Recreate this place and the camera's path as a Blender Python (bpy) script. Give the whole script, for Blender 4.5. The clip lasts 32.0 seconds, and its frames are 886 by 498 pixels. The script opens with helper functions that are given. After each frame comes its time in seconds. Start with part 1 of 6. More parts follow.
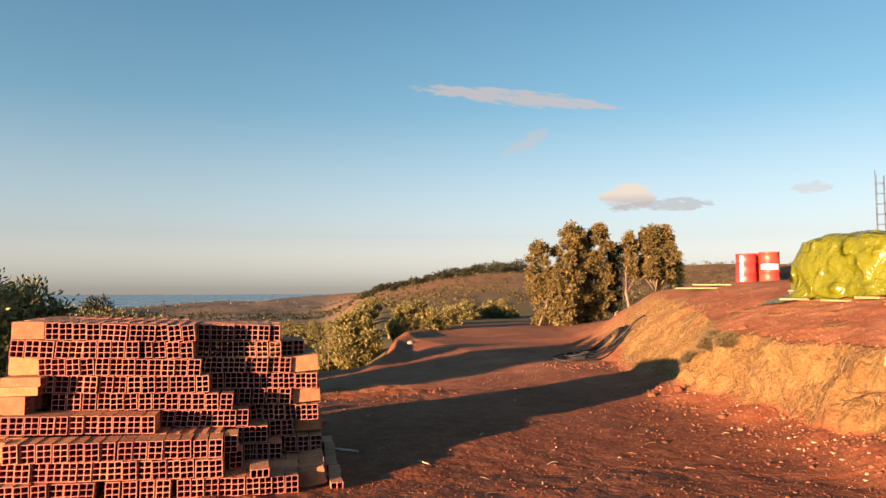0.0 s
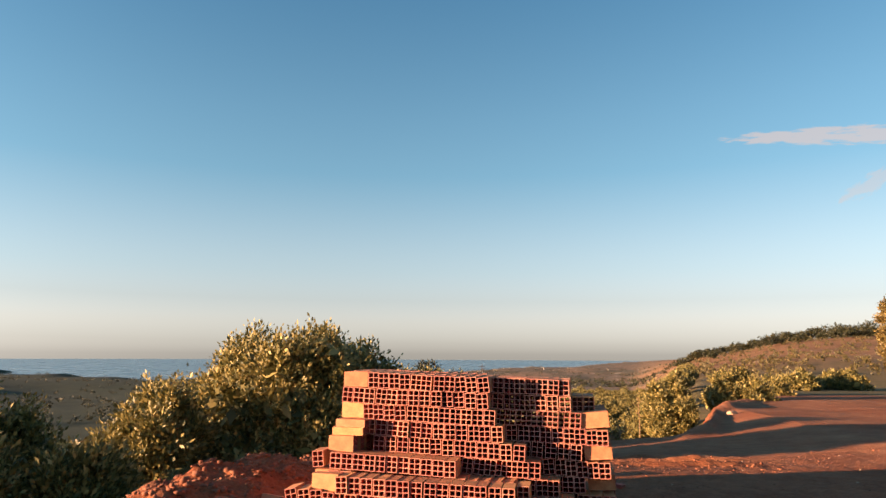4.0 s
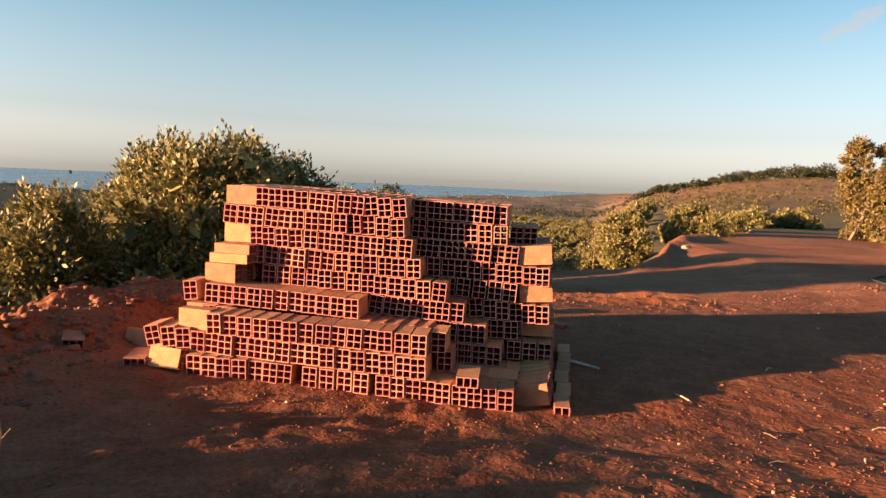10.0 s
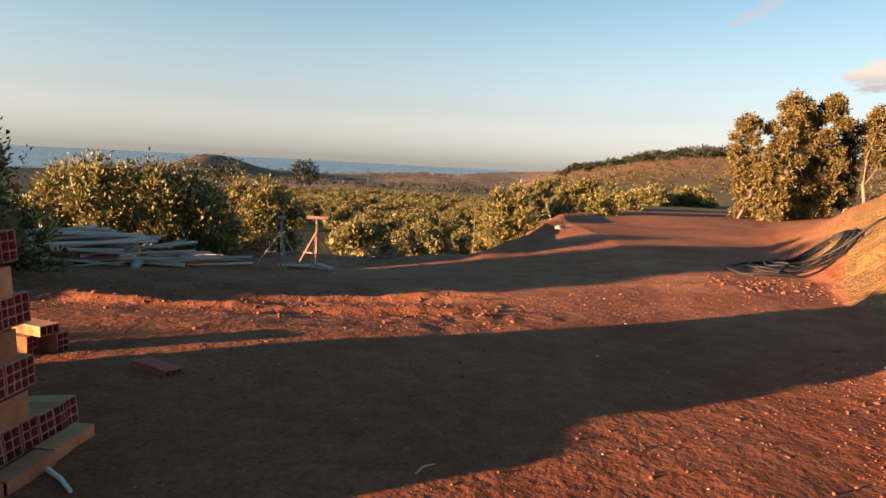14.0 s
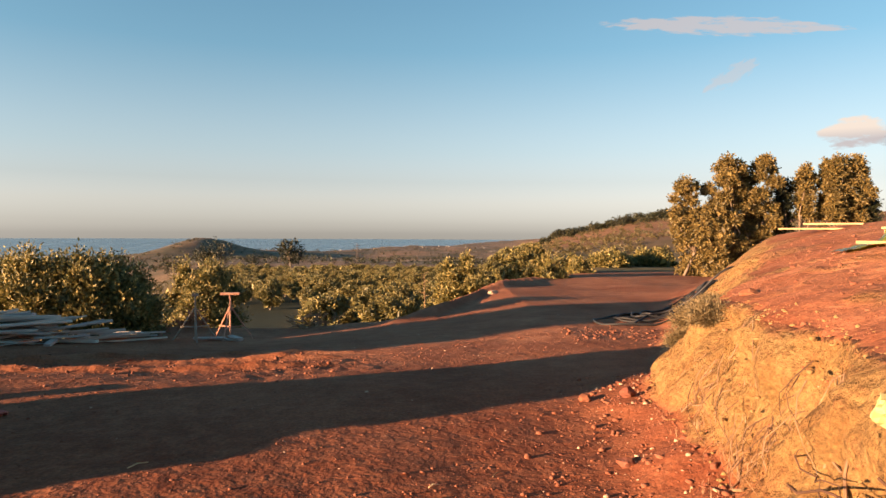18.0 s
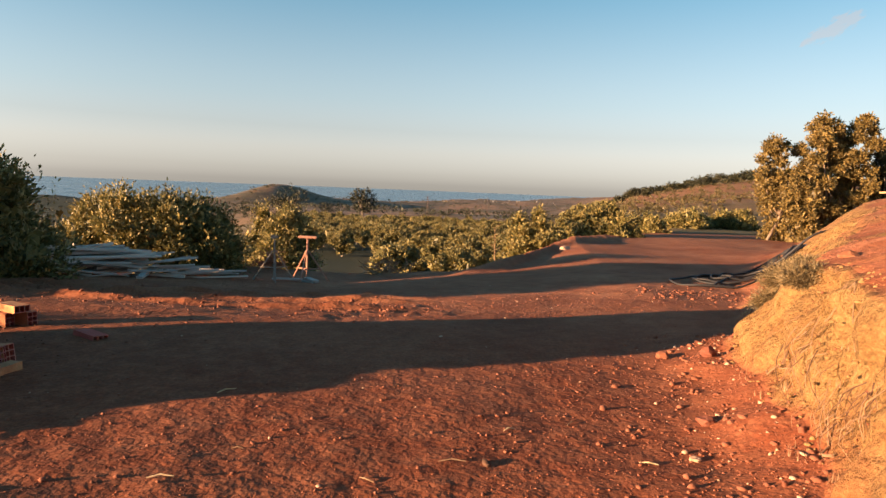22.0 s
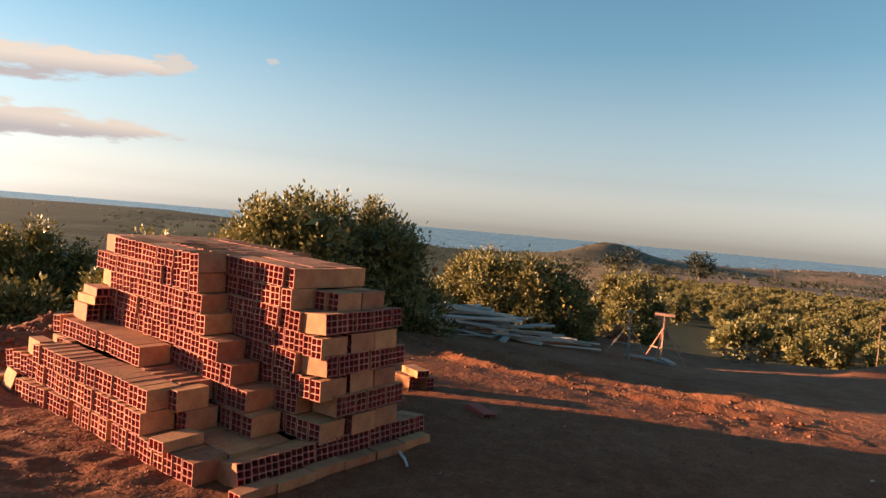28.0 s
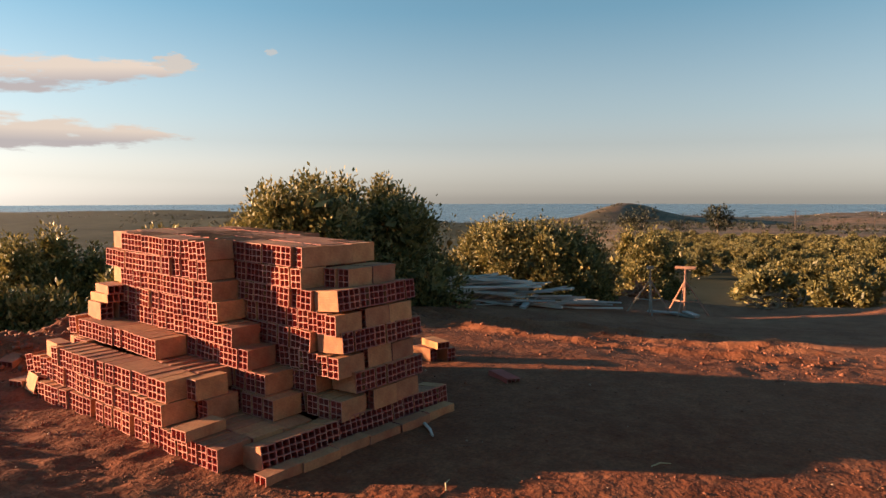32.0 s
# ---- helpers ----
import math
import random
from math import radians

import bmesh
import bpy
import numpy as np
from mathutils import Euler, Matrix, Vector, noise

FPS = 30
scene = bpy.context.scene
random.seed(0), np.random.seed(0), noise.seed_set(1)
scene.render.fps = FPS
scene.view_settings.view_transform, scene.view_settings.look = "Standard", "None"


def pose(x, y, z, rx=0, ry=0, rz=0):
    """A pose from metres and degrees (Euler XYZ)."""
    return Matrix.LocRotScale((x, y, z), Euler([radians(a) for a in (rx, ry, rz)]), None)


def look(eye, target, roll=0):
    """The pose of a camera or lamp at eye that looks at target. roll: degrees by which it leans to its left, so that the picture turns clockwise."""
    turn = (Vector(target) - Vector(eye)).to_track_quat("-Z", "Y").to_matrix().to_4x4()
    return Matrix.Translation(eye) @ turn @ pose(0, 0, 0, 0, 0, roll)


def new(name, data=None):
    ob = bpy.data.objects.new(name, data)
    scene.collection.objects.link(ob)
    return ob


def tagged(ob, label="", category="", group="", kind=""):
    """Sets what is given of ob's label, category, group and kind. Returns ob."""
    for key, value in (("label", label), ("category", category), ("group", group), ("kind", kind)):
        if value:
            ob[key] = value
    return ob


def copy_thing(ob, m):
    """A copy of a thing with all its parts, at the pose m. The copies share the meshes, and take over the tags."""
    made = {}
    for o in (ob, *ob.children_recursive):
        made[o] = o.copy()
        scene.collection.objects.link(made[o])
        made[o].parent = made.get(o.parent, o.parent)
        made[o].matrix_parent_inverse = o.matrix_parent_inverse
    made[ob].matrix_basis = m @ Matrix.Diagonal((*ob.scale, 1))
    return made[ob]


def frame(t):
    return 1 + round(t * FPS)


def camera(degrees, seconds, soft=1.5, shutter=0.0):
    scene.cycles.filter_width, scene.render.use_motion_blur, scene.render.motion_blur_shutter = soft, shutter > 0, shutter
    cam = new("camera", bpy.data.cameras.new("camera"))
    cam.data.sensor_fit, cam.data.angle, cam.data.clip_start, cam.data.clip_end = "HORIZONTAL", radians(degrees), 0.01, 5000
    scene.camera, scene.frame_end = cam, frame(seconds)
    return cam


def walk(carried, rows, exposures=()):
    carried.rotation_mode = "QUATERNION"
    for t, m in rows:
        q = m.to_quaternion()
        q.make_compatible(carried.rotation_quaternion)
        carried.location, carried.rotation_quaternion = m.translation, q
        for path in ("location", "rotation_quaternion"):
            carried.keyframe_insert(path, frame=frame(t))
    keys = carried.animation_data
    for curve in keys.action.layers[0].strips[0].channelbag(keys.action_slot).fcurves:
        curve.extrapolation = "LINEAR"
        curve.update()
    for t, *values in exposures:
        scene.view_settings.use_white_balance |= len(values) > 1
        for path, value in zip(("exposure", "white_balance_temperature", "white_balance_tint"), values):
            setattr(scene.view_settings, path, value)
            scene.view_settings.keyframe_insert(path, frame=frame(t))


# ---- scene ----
cam = camera(67.0, 32.0)
PATH = [
    (0, (-0.677, -5.523, 1.614), (-0.166, -3.593, 1.732), 0.0),
    (0.5, (-0.6, -5.496, 1.629), (-0.257, -3.53, 1.761), -3.0),
    (1, (-0.607, -5.497, 1.642), (-0.376, -3.513, 1.749), -5.0),
    (1.5, (-0.667, -5.501, 1.647), (-0.422, -3.519, 1.762), -3.8),
    (2, (-0.643, -5.537, 1.632), (-0.706, -3.546, 1.805), -4.5),
    (2.5, (-0.588, -5.574, 1.61), (-1.263, -3.707, 1.854), 0.5),
    (3, (-0.568, -5.593, 1.512), (-1.101, -3.698, 1.867), -2.2),
    (3.5, (-0.52, -5.557, 1.509), (-0.918, -3.632, 1.88), -0.0),
    (5.5, (-0.327, -5.779, 1.622), (-0.702, -3.815, 1.609), -0.2),
    (6, (-0.264, -5.765, 1.673), (-0.715, -3.816, 1.677), 0.1),
    (6.5, (-0.197, -5.918, 1.645), (-0.808, -4.014, 1.588), 0.7),
    (7, (-0.151, -6.136, 1.647), (-0.822, -4.255, 1.534), -4.4),
    (7.5, (-0.164, -6.142, 1.634), (-0.943, -4.306, 1.479), -2.2),
    (8, (-0.084, -5.86, 1.582), (-0.437, -3.895, 1.453), 2.5),
    (8.5, (-0.165, -5.469, 1.503), (-0.224, -3.477, 1.331), 5.5),
    (9, (-0.275, -5.078, 1.527), (-0.56, -3.104, 1.38), -2.3),
    (9.5, (-0.281, -4.627, 1.493), (-0.632, -2.673, 1.253), -1.9),
    (10, (-0.313, -4.188, 1.45), (-0.591, -2.218, 1.247), 2.6),
    (10.5, (-0.34, -3.684, 1.428), (-0.565, -1.711, 1.188), 0.2),
    (11, (-0.258, -3.16, 1.446), (-0.461, -1.183, 1.221), -0.8),
    (11.5, (-0.108, -2.736, 1.431), (-0.315, -0.76, 1.209), -2.0),
    (12, (0.242, -2.47, 1.407), (-0.061, -0.509, 1.15), 0.4),
    (12.5, (0.628, -2.196, 1.371), (0.409, -0.233, 1.06), 1.1),
    (13, (1.014, -1.852, 1.393), (0.714, 0.106, 1.116), 0.8),
    (13.5, (1.385, -1.596, 1.389), (1.075, 0.356, 1.085), 4.4),
    (14, (1.745, -1.331, 1.412), (1.692, 0.651, 1.153), 3.1),
    (14.5, (2.157, -1.410, 1.406), (2.454, 0.553, 1.168), 2.7),
    (15, (2.655, -1.777, 1.467), (3.235, 0.122, 1.228), 0.3),
    (15.5, (3.268, -1.988, 1.468), (4.046, -0.161, 1.235), 3.6),
    (17.5, (3.674, -2.563, 1.489), (3.739, -0.567, 1.386), -0.4),
    (18, (3.659, -2.626, 1.501), (3.62, -0.627, 1.456), 0.3),
    (18.5, (3.659, -2.633, 1.503), (3.69, -0.635, 1.427), -0.4),
    (19, (3.683, -2.606, 1.498), (3.762, -0.608, 1.452), -0.3),
    (19.5, (3.672, -2.604, 1.5), (3.758, -0.607, 1.441), -0.8),
    (20, (3.665, -2.605, 1.499), (3.741, -0.607, 1.43), 0.0),
    (20.5, (3.66, -2.615, 1.488), (3.622, -0.616, 1.433), -0.1),
    (21, (3.608, -2.588, 1.454), (3.472, -0.601, 1.274), 2.5),
    (21.5, (3.588, -2.59, 1.445), (3.372, -0.611, 1.259), 2.2),
    (22, (3.572, -2.605, 1.443), (3.331, -0.629, 1.255), 2.3),
    (22.5, (3.57, -2.596, 1.444), (3.283, -0.626, 1.255), 3.0),
    (23, (3.565, -2.6, 1.439), (3.255, -0.633, 1.256), 2.0),
    (23.5, (3.543, -2.612, 1.449), (3.168, -0.656, 1.272), 0.9),
    (24, (3.416, -2.57, 1.444), (2.88, -0.654, 1.249), 1.9),
    (24.5, (3.264, -2.516, 1.428), (2.472, -0.693, 1.209), 0.6),
    (25, (3.076, -2.328, 1.421), (2.116, -0.582, 1.254), 3.3),
    (25.5, (2.96, -2.313, 1.412), (2.065, -0.546, 1.134), 3.7),
    (26, (2.881, -2.436, 1.451), (1.825, -0.747, 1.276), 4.6),
    (26.5, (2.906, -2.594, 1.483), (1.726, -0.986, 1.342), 2.5),
    (28.5, (2.878, -2.414, 1.715), (1.739, -0.771, 1.645), 5.7),
    (29, (2.847, -2.395, 1.647), (1.587, -0.847, 1.522), 2.3),
    (29.5, (2.771, -2.416, 1.623), (1.459, -0.916, 1.457), 1.6),
    (30, (2.701, -2.457, 1.598), (1.255, -1.082, 1.462), 0.9),
    (30.5, (2.757, -2.467, 1.596), (1.201, -1.227, 1.395), 2.1),
    (31, (2.803, -2.394, 1.646), (1.39, -0.995, 1.431), 0.9),
    (31.5, (2.867, -2.31, 1.629), (1.642, -0.74, 1.44), -1.7),
    (32, (2.885, -2.352, 1.613), (1.71, -0.74, 1.462), -0.1),
]
walk(cam, [(t, look(eye, target, roll)) for t, eye, target, roll in PATH], [(0.0, 2.08, 7150, 16), (2.0, 2.1, 7150, 16), (3.0, 2.22, 7100, 16), (5.5, 2.24, 7150, 16), (7.0, 2.24, 7150, 16), (14.0, 2.24, 7150, 16), (18.0, 2.18, 7150, 16), (26.5, 2.24, 7150, 16), (29.0, 1.97, 7150, 16), (30.0, 1.95, 7150, 16), (31.0, 1.84, 7150, 16), (32.0, 1.95, 7150, 16)])

# ---- world, sun, exposure ----
SUN_DIR = Vector((1.0, 0.56, -0.132)).normalized()      # the way the light travels
world = bpy.data.worlds.new("sky")
scene.world = world
world.use_nodes = True
wn = world.node_tree.nodes
sky = wn.new("ShaderNodeTexSky")
sky.sky_type = "NISHITA"
sky.sun_disc = False
sky.sun_elevation = math.asin(-SUN_DIR.z)
sky.sun_rotation = math.atan2(-SUN_DIR.x, -SUN_DIR.y)
sky.air_density, sky.dust_density, sky.ozone_density = 0.85, 0.9, 2.1
sky.altitude = 300
wn["Background"].inputs[1].default_value = 0.058
# sea haze: the sky keeps its own brightness, its hue runs from dusty cream at the horizon to a soft teal blue
wl = world.node_tree.links
wtc, wsep, hue, tint = wn.new("ShaderNodeTexCoord"), wn.new("ShaderNodeSeparateXYZ"), wn.new("ShaderNodeValToRGB"), wn.new("ShaderNodeMix")
wl.new(wtc.outputs["Generated"], wsep.inputs[0])
wl.new(wsep.outputs[2], hue.inputs[0])
hue.color_ramp.elements[0].position, hue.color_ramp.elements[0].color = 0.0, (0.565, 0.58, 0.57, 1)
hue.color_ramp.elements[1].position, hue.color_ramp.elements[1].color = 0.55, (0.075, 0.325, 0.62, 1)
for place, shade in ((0.045, (0.56, 0.588, 0.578, 1)), (0.12, (0.42, 0.575, 0.645, 1)), (0.26, (0.19, 0.455, 0.65, 1))):
    hue.color_ramp.elements.new(place).color = shade
tint.data_type, tint.blend_type = "RGBA", "COLOR"
tint.inputs[0].default_value = 0.85
wl.new(sky.outputs[0], tint.inputs[6])
wl.new(hue.outputs[0], tint.inputs[7])
# evening haze dims the sky towards the horizon, and the side away from the sun is the darker one
dim, grade, toward, side, both = wn.new("ShaderNodeValToRGB"), wn.new("ShaderNodeMix"), wn.new("ShaderNodeVectorMath"), wn.new("ShaderNodeMapRange"), wn.new("ShaderNodeMath")
wl.new(wsep.outputs[2], dim.inputs[0])
dim.color_ramp.elements[0].position, dim.color_ramp.elements[0].color = 0.0, (1.02, 1.02, 1.02, 1)
dim.color_ramp.elements[1].position, dim.color_ramp.elements[1].color = 0.34, (1.06, 1.06, 1.06, 1)
for place, level in ((0.03, 0.97), (0.13, 1.0)):
    dim.color_ramp.elements.new(place).color = (level, level, level, 1)
toward.operation = "DOT_PRODUCT"
toward.inputs[1].default_value = (-SUN_DIR.x, -SUN_DIR.y, 0)
wl.new(wtc.outputs["Generated"], toward.inputs[0])
side.inputs[1].default_value, side.inputs[2].default_value, side.inputs[3].default_value, side.inputs[4].default_value = -1.0, 0.4, 0.90, 1.12
wl.new(toward.outputs["Value"], side.inputs[0])
both.operation = "MULTIPLY"
wl.new(dim.outputs[0], both.inputs[0])
wl.new(side.outputs[0], both.inputs[1])
grade.data_type, grade.blend_type = "RGBA", "MULTIPLY"
grade.inputs[0].default_value = 1.0
wl.new(tint.outputs[2], grade.inputs[6])
wl.new(both.outputs[0], grade.inputs[7])
wl.new(grade.outputs[2], wn["Background"].inputs[0])
sun = new("sun", bpy.data.lights.new("sun", "SUN"))
sun.data.energy, sun.data.angle, sun.data.color = 5.0, radians(0.6), (1.0, 0.64, 0.38)
sun.matrix_world = look((-40, -22, 8), Vector((-40, -22, 8)) + SUN_DIR)


# ---- materials ----
def node(nt, kind, **sockets):
    n = nt.nodes.new(kind)
    for key, value in sockets.items():
        n.inputs[key.replace("_", " ")].default_value = value
    return n


def mixed(nt, fac, a, b, mode="MIX"):
    """A colour mix; fac, a and b are sockets or values."""
    m = nt.nodes.new("ShaderNodeMix")
    m.data_type, m.blend_type = "RGBA", mode
    for value, sock in ((fac, m.inputs[0]), (a, m.inputs[6]), (b, m.inputs[7])):
        if hasattr(value, "links"):
            nt.links.new(value, sock)
        elif isinstance(value, (int, float)):
            sock.default_value = value
        else:
            sock.default_value = (*value, 1)
    return m.outputs[2]


def ranged(nt, sock, a, b, c, d):
    r = nt.nodes.new("ShaderNodeMapRange")
    r.inputs[1].default_value, r.inputs[2].default_value, r.inputs[3].default_value, r.inputs[4].default_value = a, b, c, d
    nt.links.new(sock, r.inputs[0])
    return r.outputs[0]


def noisy(nt, scale, detail=5.0, rough=0.6, stretch=None):
    tc = nt.nodes.new("ShaderNodeTexCoord")
    n = node(nt, "ShaderNodeTexNoise", Scale=scale, Detail=detail, Roughness=rough)
    if stretch:
        mp = nt.nodes.new("ShaderNodeMapping")
        mp.inputs["Scale"].default_value = stretch
        nt.links.new(tc.outputs["Object"], mp.inputs[0])
        nt.links.new(mp.outputs[0], n.inputs["Vector"])
    else:
        nt.links.new(tc.outputs["Object"], n.inputs["Vector"])
    return n.outputs[0]


def surf(name, c1, c2, scale=4.0, fine=60.0, rough=0.8, bump=0.3, rnd=0.0, metal=0.0, stretch=None, spread=0.25, depth=0.01, spec=0.3):
    """A worn surface: two colours in patches, finer grain, relief and, with rnd, a shift from object to object."""
    m = bpy.data.materials.new(name)
    m.use_nodes = True
    nt = m.node_tree
    b = nt.nodes["Principled BSDF"]
    big = ranged(nt, noisy(nt, scale, 4, 0.6, stretch), 0.35, 0.65, 0, 1)
    col = mixed(nt, big, c1, c2)
    small = noisy(nt, fine, 4, 0.7, stretch)
    shade = ranged(nt, small, 0.25, 0.75, 1 - spread, 1 + spread)
    grey = nt.nodes.new("ShaderNodeCombineColor")
    for i in range(3):
        nt.links.new(shade, grey.inputs[i])
    col = mixed(nt, 1.0, col, grey.outputs[0], "MULTIPLY")
    if rnd:
        info = nt.nodes.new("ShaderNodeObjectInfo")
        hsv = nt.nodes.new("ShaderNodeHueSaturation")
        nt.links.new(col, hsv.inputs["Color"])
        nt.links.new(ranged(nt, info.outputs["Random"], 0, 1, 1 - rnd, 1 + rnd), hsv.inputs["Value"])
        nt.links.new(ranged(nt, info.outputs["Random"], 0, 1, 0.5 - rnd * 0.04, 0.5 + rnd * 0.04), hsv.inputs["Hue"])
        col = hsv.outputs[0]
    nt.links.new(col, b.inputs["Base Color"])
    nt.links.new(ranged(nt, small, 0.3, 0.7, max(rough - 0.12, 0.02), min(rough + 0.1, 1)), b.inputs["Roughness"])
    b.inputs["Metallic"].default_value = metal
    b.inputs["Specular IOR Level"].default_value = spec
    if bump:
        bp = node(nt, "ShaderNodeBump", Strength=bump, Distance=depth)
        nt.links.new(small, bp.inputs["Height"])
        nt.links.new(bp.outputs[0], b.inputs["Normal"])
    return m


def leafy(name, dark, light, tip, through_light=0.25, rough=0.55):
    """Leaves: each its own green, some paler, with light coming through."""
    m = bpy.data.materials.new(name)
    m.use_nodes = True
    nt = m.node_tree
    b = nt.nodes["Principled BSDF"]
    geo = nt.nodes.new("ShaderNodeNewGeometry")
    ramp = nt.nodes.new("ShaderNodeValToRGB")
    ramp.color_ramp.elements[0].color = (*dark, 1)
    ramp.color_ramp.elements[1].color = (*tip, 1)
    e = ramp.color_ramp.elements.new(0.6)
    e.color = (*light, 1)
    nt.links.new(geo.outputs["Random Per Island"], ramp.inputs[0])
    nt.links.new(ramp.outputs[0], b.inputs["Base Color"])
    b.inputs["Roughness"].default_value = rough
    b.inputs["Specular IOR Level"].default_value = 0.35
    t = nt.nodes.new("ShaderNodeBsdfTranslucent")
    nt.links.new(ramp.outputs[0], t.inputs[0])
    mix = nt.nodes.new("ShaderNodeMixShader")
    mix.inputs[0].default_value = through_light
    nt.links.new(b.outputs[0], mix.inputs[1])
    nt.links.new(t.outputs[0], mix.inputs[2])
    nt.links.new(mix.outputs[0], nt.nodes["Material Output"].inputs[0])
    return m


def ground_material():
    m = bpy.data.materials.new("red_earth")
    m.use_nodes = True
    nt = m.node_tree
    b = nt.nodes["Principled BSDF"]

    def zone(key):
        a = nt.nodes.new("ShaderNodeAttribute")
        a.attribute_name = key
        return a.outputs["Fac"]

    red = mixed(nt, ranged(nt, noisy(nt, 0.7, 6, 0.65), 0.35, 0.65, 0, 1), (0.158, 0.042, 0.018), (0.228, 0.074, 0.035))
    red = mixed(nt, ranged(nt, noisy(nt, 5.5, 6, 0.7), 0.45, 0.72, 0, 0.75), red, (0.275, 0.106, 0.052))
    tan = mixed(nt, ranged(nt, noisy(nt, 3.0, 6, 0.7), 0.35, 0.65, 0, 1), (0.205, 0.112, 0.042), (0.275, 0.172, 0.070))
    tan = mixed(nt, ranged(nt, noisy(nt, 13, 8, 0.8), 0.52, 0.68, 0, 0.75), tan, (0.155, 0.062, 0.026))
    dry = mixed(nt, ranged(nt, noisy(nt, 0.25, 8, 0.75), 0.35, 0.65, 0, 1), (0.085, 0.072, 0.030), (0.165, 0.112, 0.055))
    dry = mixed(nt, ranged(nt, noisy(nt, 1.6, 6, 0.7), 0.5, 0.7, 0, 0.7), dry, (0.06, 0.07, 0.025))
    # haze over the far plain is put into these greyed browns
    far = mixed(nt, ranged(nt, noisy(nt, 0.012, 9, 0.75), 0.42, 0.6, 0, 1), (0.115, 0.092, 0.062), (0.285, 0.165, 0.100))
    far = mixed(nt, ranged(nt, noisy(nt, 0.07, 9, 0.8), 0.50, 0.60, 0, 0.85), far, (0.080, 0.074, 0.044))
    far = mixed(nt, ranged(nt, noisy(nt, 0.030, 8, 0.8), 0.56, 0.66, 0, 0.75), far, (0.50, 0.39, 0.30))
    dust = mixed(nt, ranged(nt, noisy(nt, 2.2, 7, 0.7), 0.38, 0.64, 0, 1), (0.235, 0.083, 0.040), (0.36, 0.152, 0.079))
    red = mixed(nt, zone("dust"), red, dust)
    col = mixed(nt, zone("bank"), red, tan)
    col = mixed(nt, zone("dry"), col, dry)
    brown = mixed(nt, ranged(nt, noisy(nt, 0.05, 9, 0.75), 0.38, 0.62, 0, 1), (0.150, 0.072, 0.036), (0.265, 0.135, 0.068))
    brown = mixed(nt, ranged(nt, noisy(nt, 0.22, 8, 0.8, (0.35, 0.35, 2.5)), 0.52, 0.62, 0, 0.7), brown, (0.085, 0.060, 0.028))
    far = mixed(nt, zone("hill"), far, brown)
    col = mixed(nt, zone("far"), col, far)
    # dark green growth, with the valley's shade and bluish haze put into the colour
    green = mixed(nt, ranged(nt, noisy(nt, 0.05, 8, 0.8), 0.4, 0.6, 0, 1), (0.015, 0.026, 0.016), (0.036, 0.044, 0.025))
    green = mixed(nt, ranged(nt, noisy(nt, 0.011, 8, 0.75), 0.56, 0.68, 0, 0.45), green, (0.080, 0.070, 0.046))
    col = mixed(nt, zone("green"), col, green)
    grain = noisy(nt, 38, 6, 0.75)
    shade = ranged(nt, grain, 0.27, 0.73, 0.50, 1.45)
    grey = nt.nodes.new("ShaderNodeCombineColor")
    for i in range(3):
        nt.links.new(shade, grey.inputs[i])
    col = mixed(nt, 1.0, col, grey.outputs[0], "MULTIPLY")
    nt.links.new(col, b.inputs["Base Color"])
    b.inputs["Roughness"].default_value = 0.95
    b.inputs["Specular IOR Level"].default_value = 0.15
    clod = node(nt, "ShaderNodeTexVoronoi", Scale=24.0, Randomness=1.0)
    ctc = nt.nodes.new("ShaderNodeTexCoord")
    nt.links.new(ctc.outputs["Object"], clod.inputs["Vector"])
    b0 = node(nt, "ShaderNodeBump", Strength=0.25, Distance=0.010)
    b0.invert = True
    nt.links.new(clod.outputs["Distance"], b0.inputs["Height"])
    b1 = node(nt, "ShaderNodeBump", Strength=0.6, Distance=0.018)
    nt.links.new(noisy(nt, 21, 4, 0.6), b1.inputs["Height"])
    nt.links.new(b0.outputs[0], b1.inputs["Normal"])
    b2 = node(nt, "ShaderNodeBump", Strength=0.5, Distance=0.05)
    nt.links.new(noisy(nt, 6.5, 4, 0.6), b2.inputs["Height"])
    nt.links.new(b1.outputs[0], b2.inputs["Normal"])
    tc = nt.nodes.new("ShaderNodeTexCoord")
    cut = nt.nodes.new("ShaderNodeMath")
    cut.operation = "MULTIPLY"
    rugged = nt.nodes.new("ShaderNodeMath")
    rugged.operation = "MULTIPLY_ADD"
    nt.links.new(noisy(nt, 17, 6, 0.7), rugged.inputs[0])
    rugged.inputs[1].default_value = 2.2
    chip = node(nt, "ShaderNodeTexVoronoi", Scale=11.0, Randomness=1.0)
    nt.links.new(tc.outputs["Object"], chip.inputs["Vector"])
    nt.links.new(ranged(nt, chip.outputs["Distance"], 0.1, 0.7, 0.9, 0.0), rugged.inputs[2])
    nt.links.new(rugged.outputs[0], cut.inputs[0])
    nt.links.new(zone("bank"), cut.inputs[1])
    b3 = node(nt, "ShaderNodeBump", Strength=0.8, Distance=0.04)
    nt.links.new(cut.outputs[0], b3.inputs["Height"])
    nt.links.new(b2.outputs[0], b3.inputs["Normal"])
    nt.links.new(b3.outputs[0], b.inputs["Normal"])
    return m


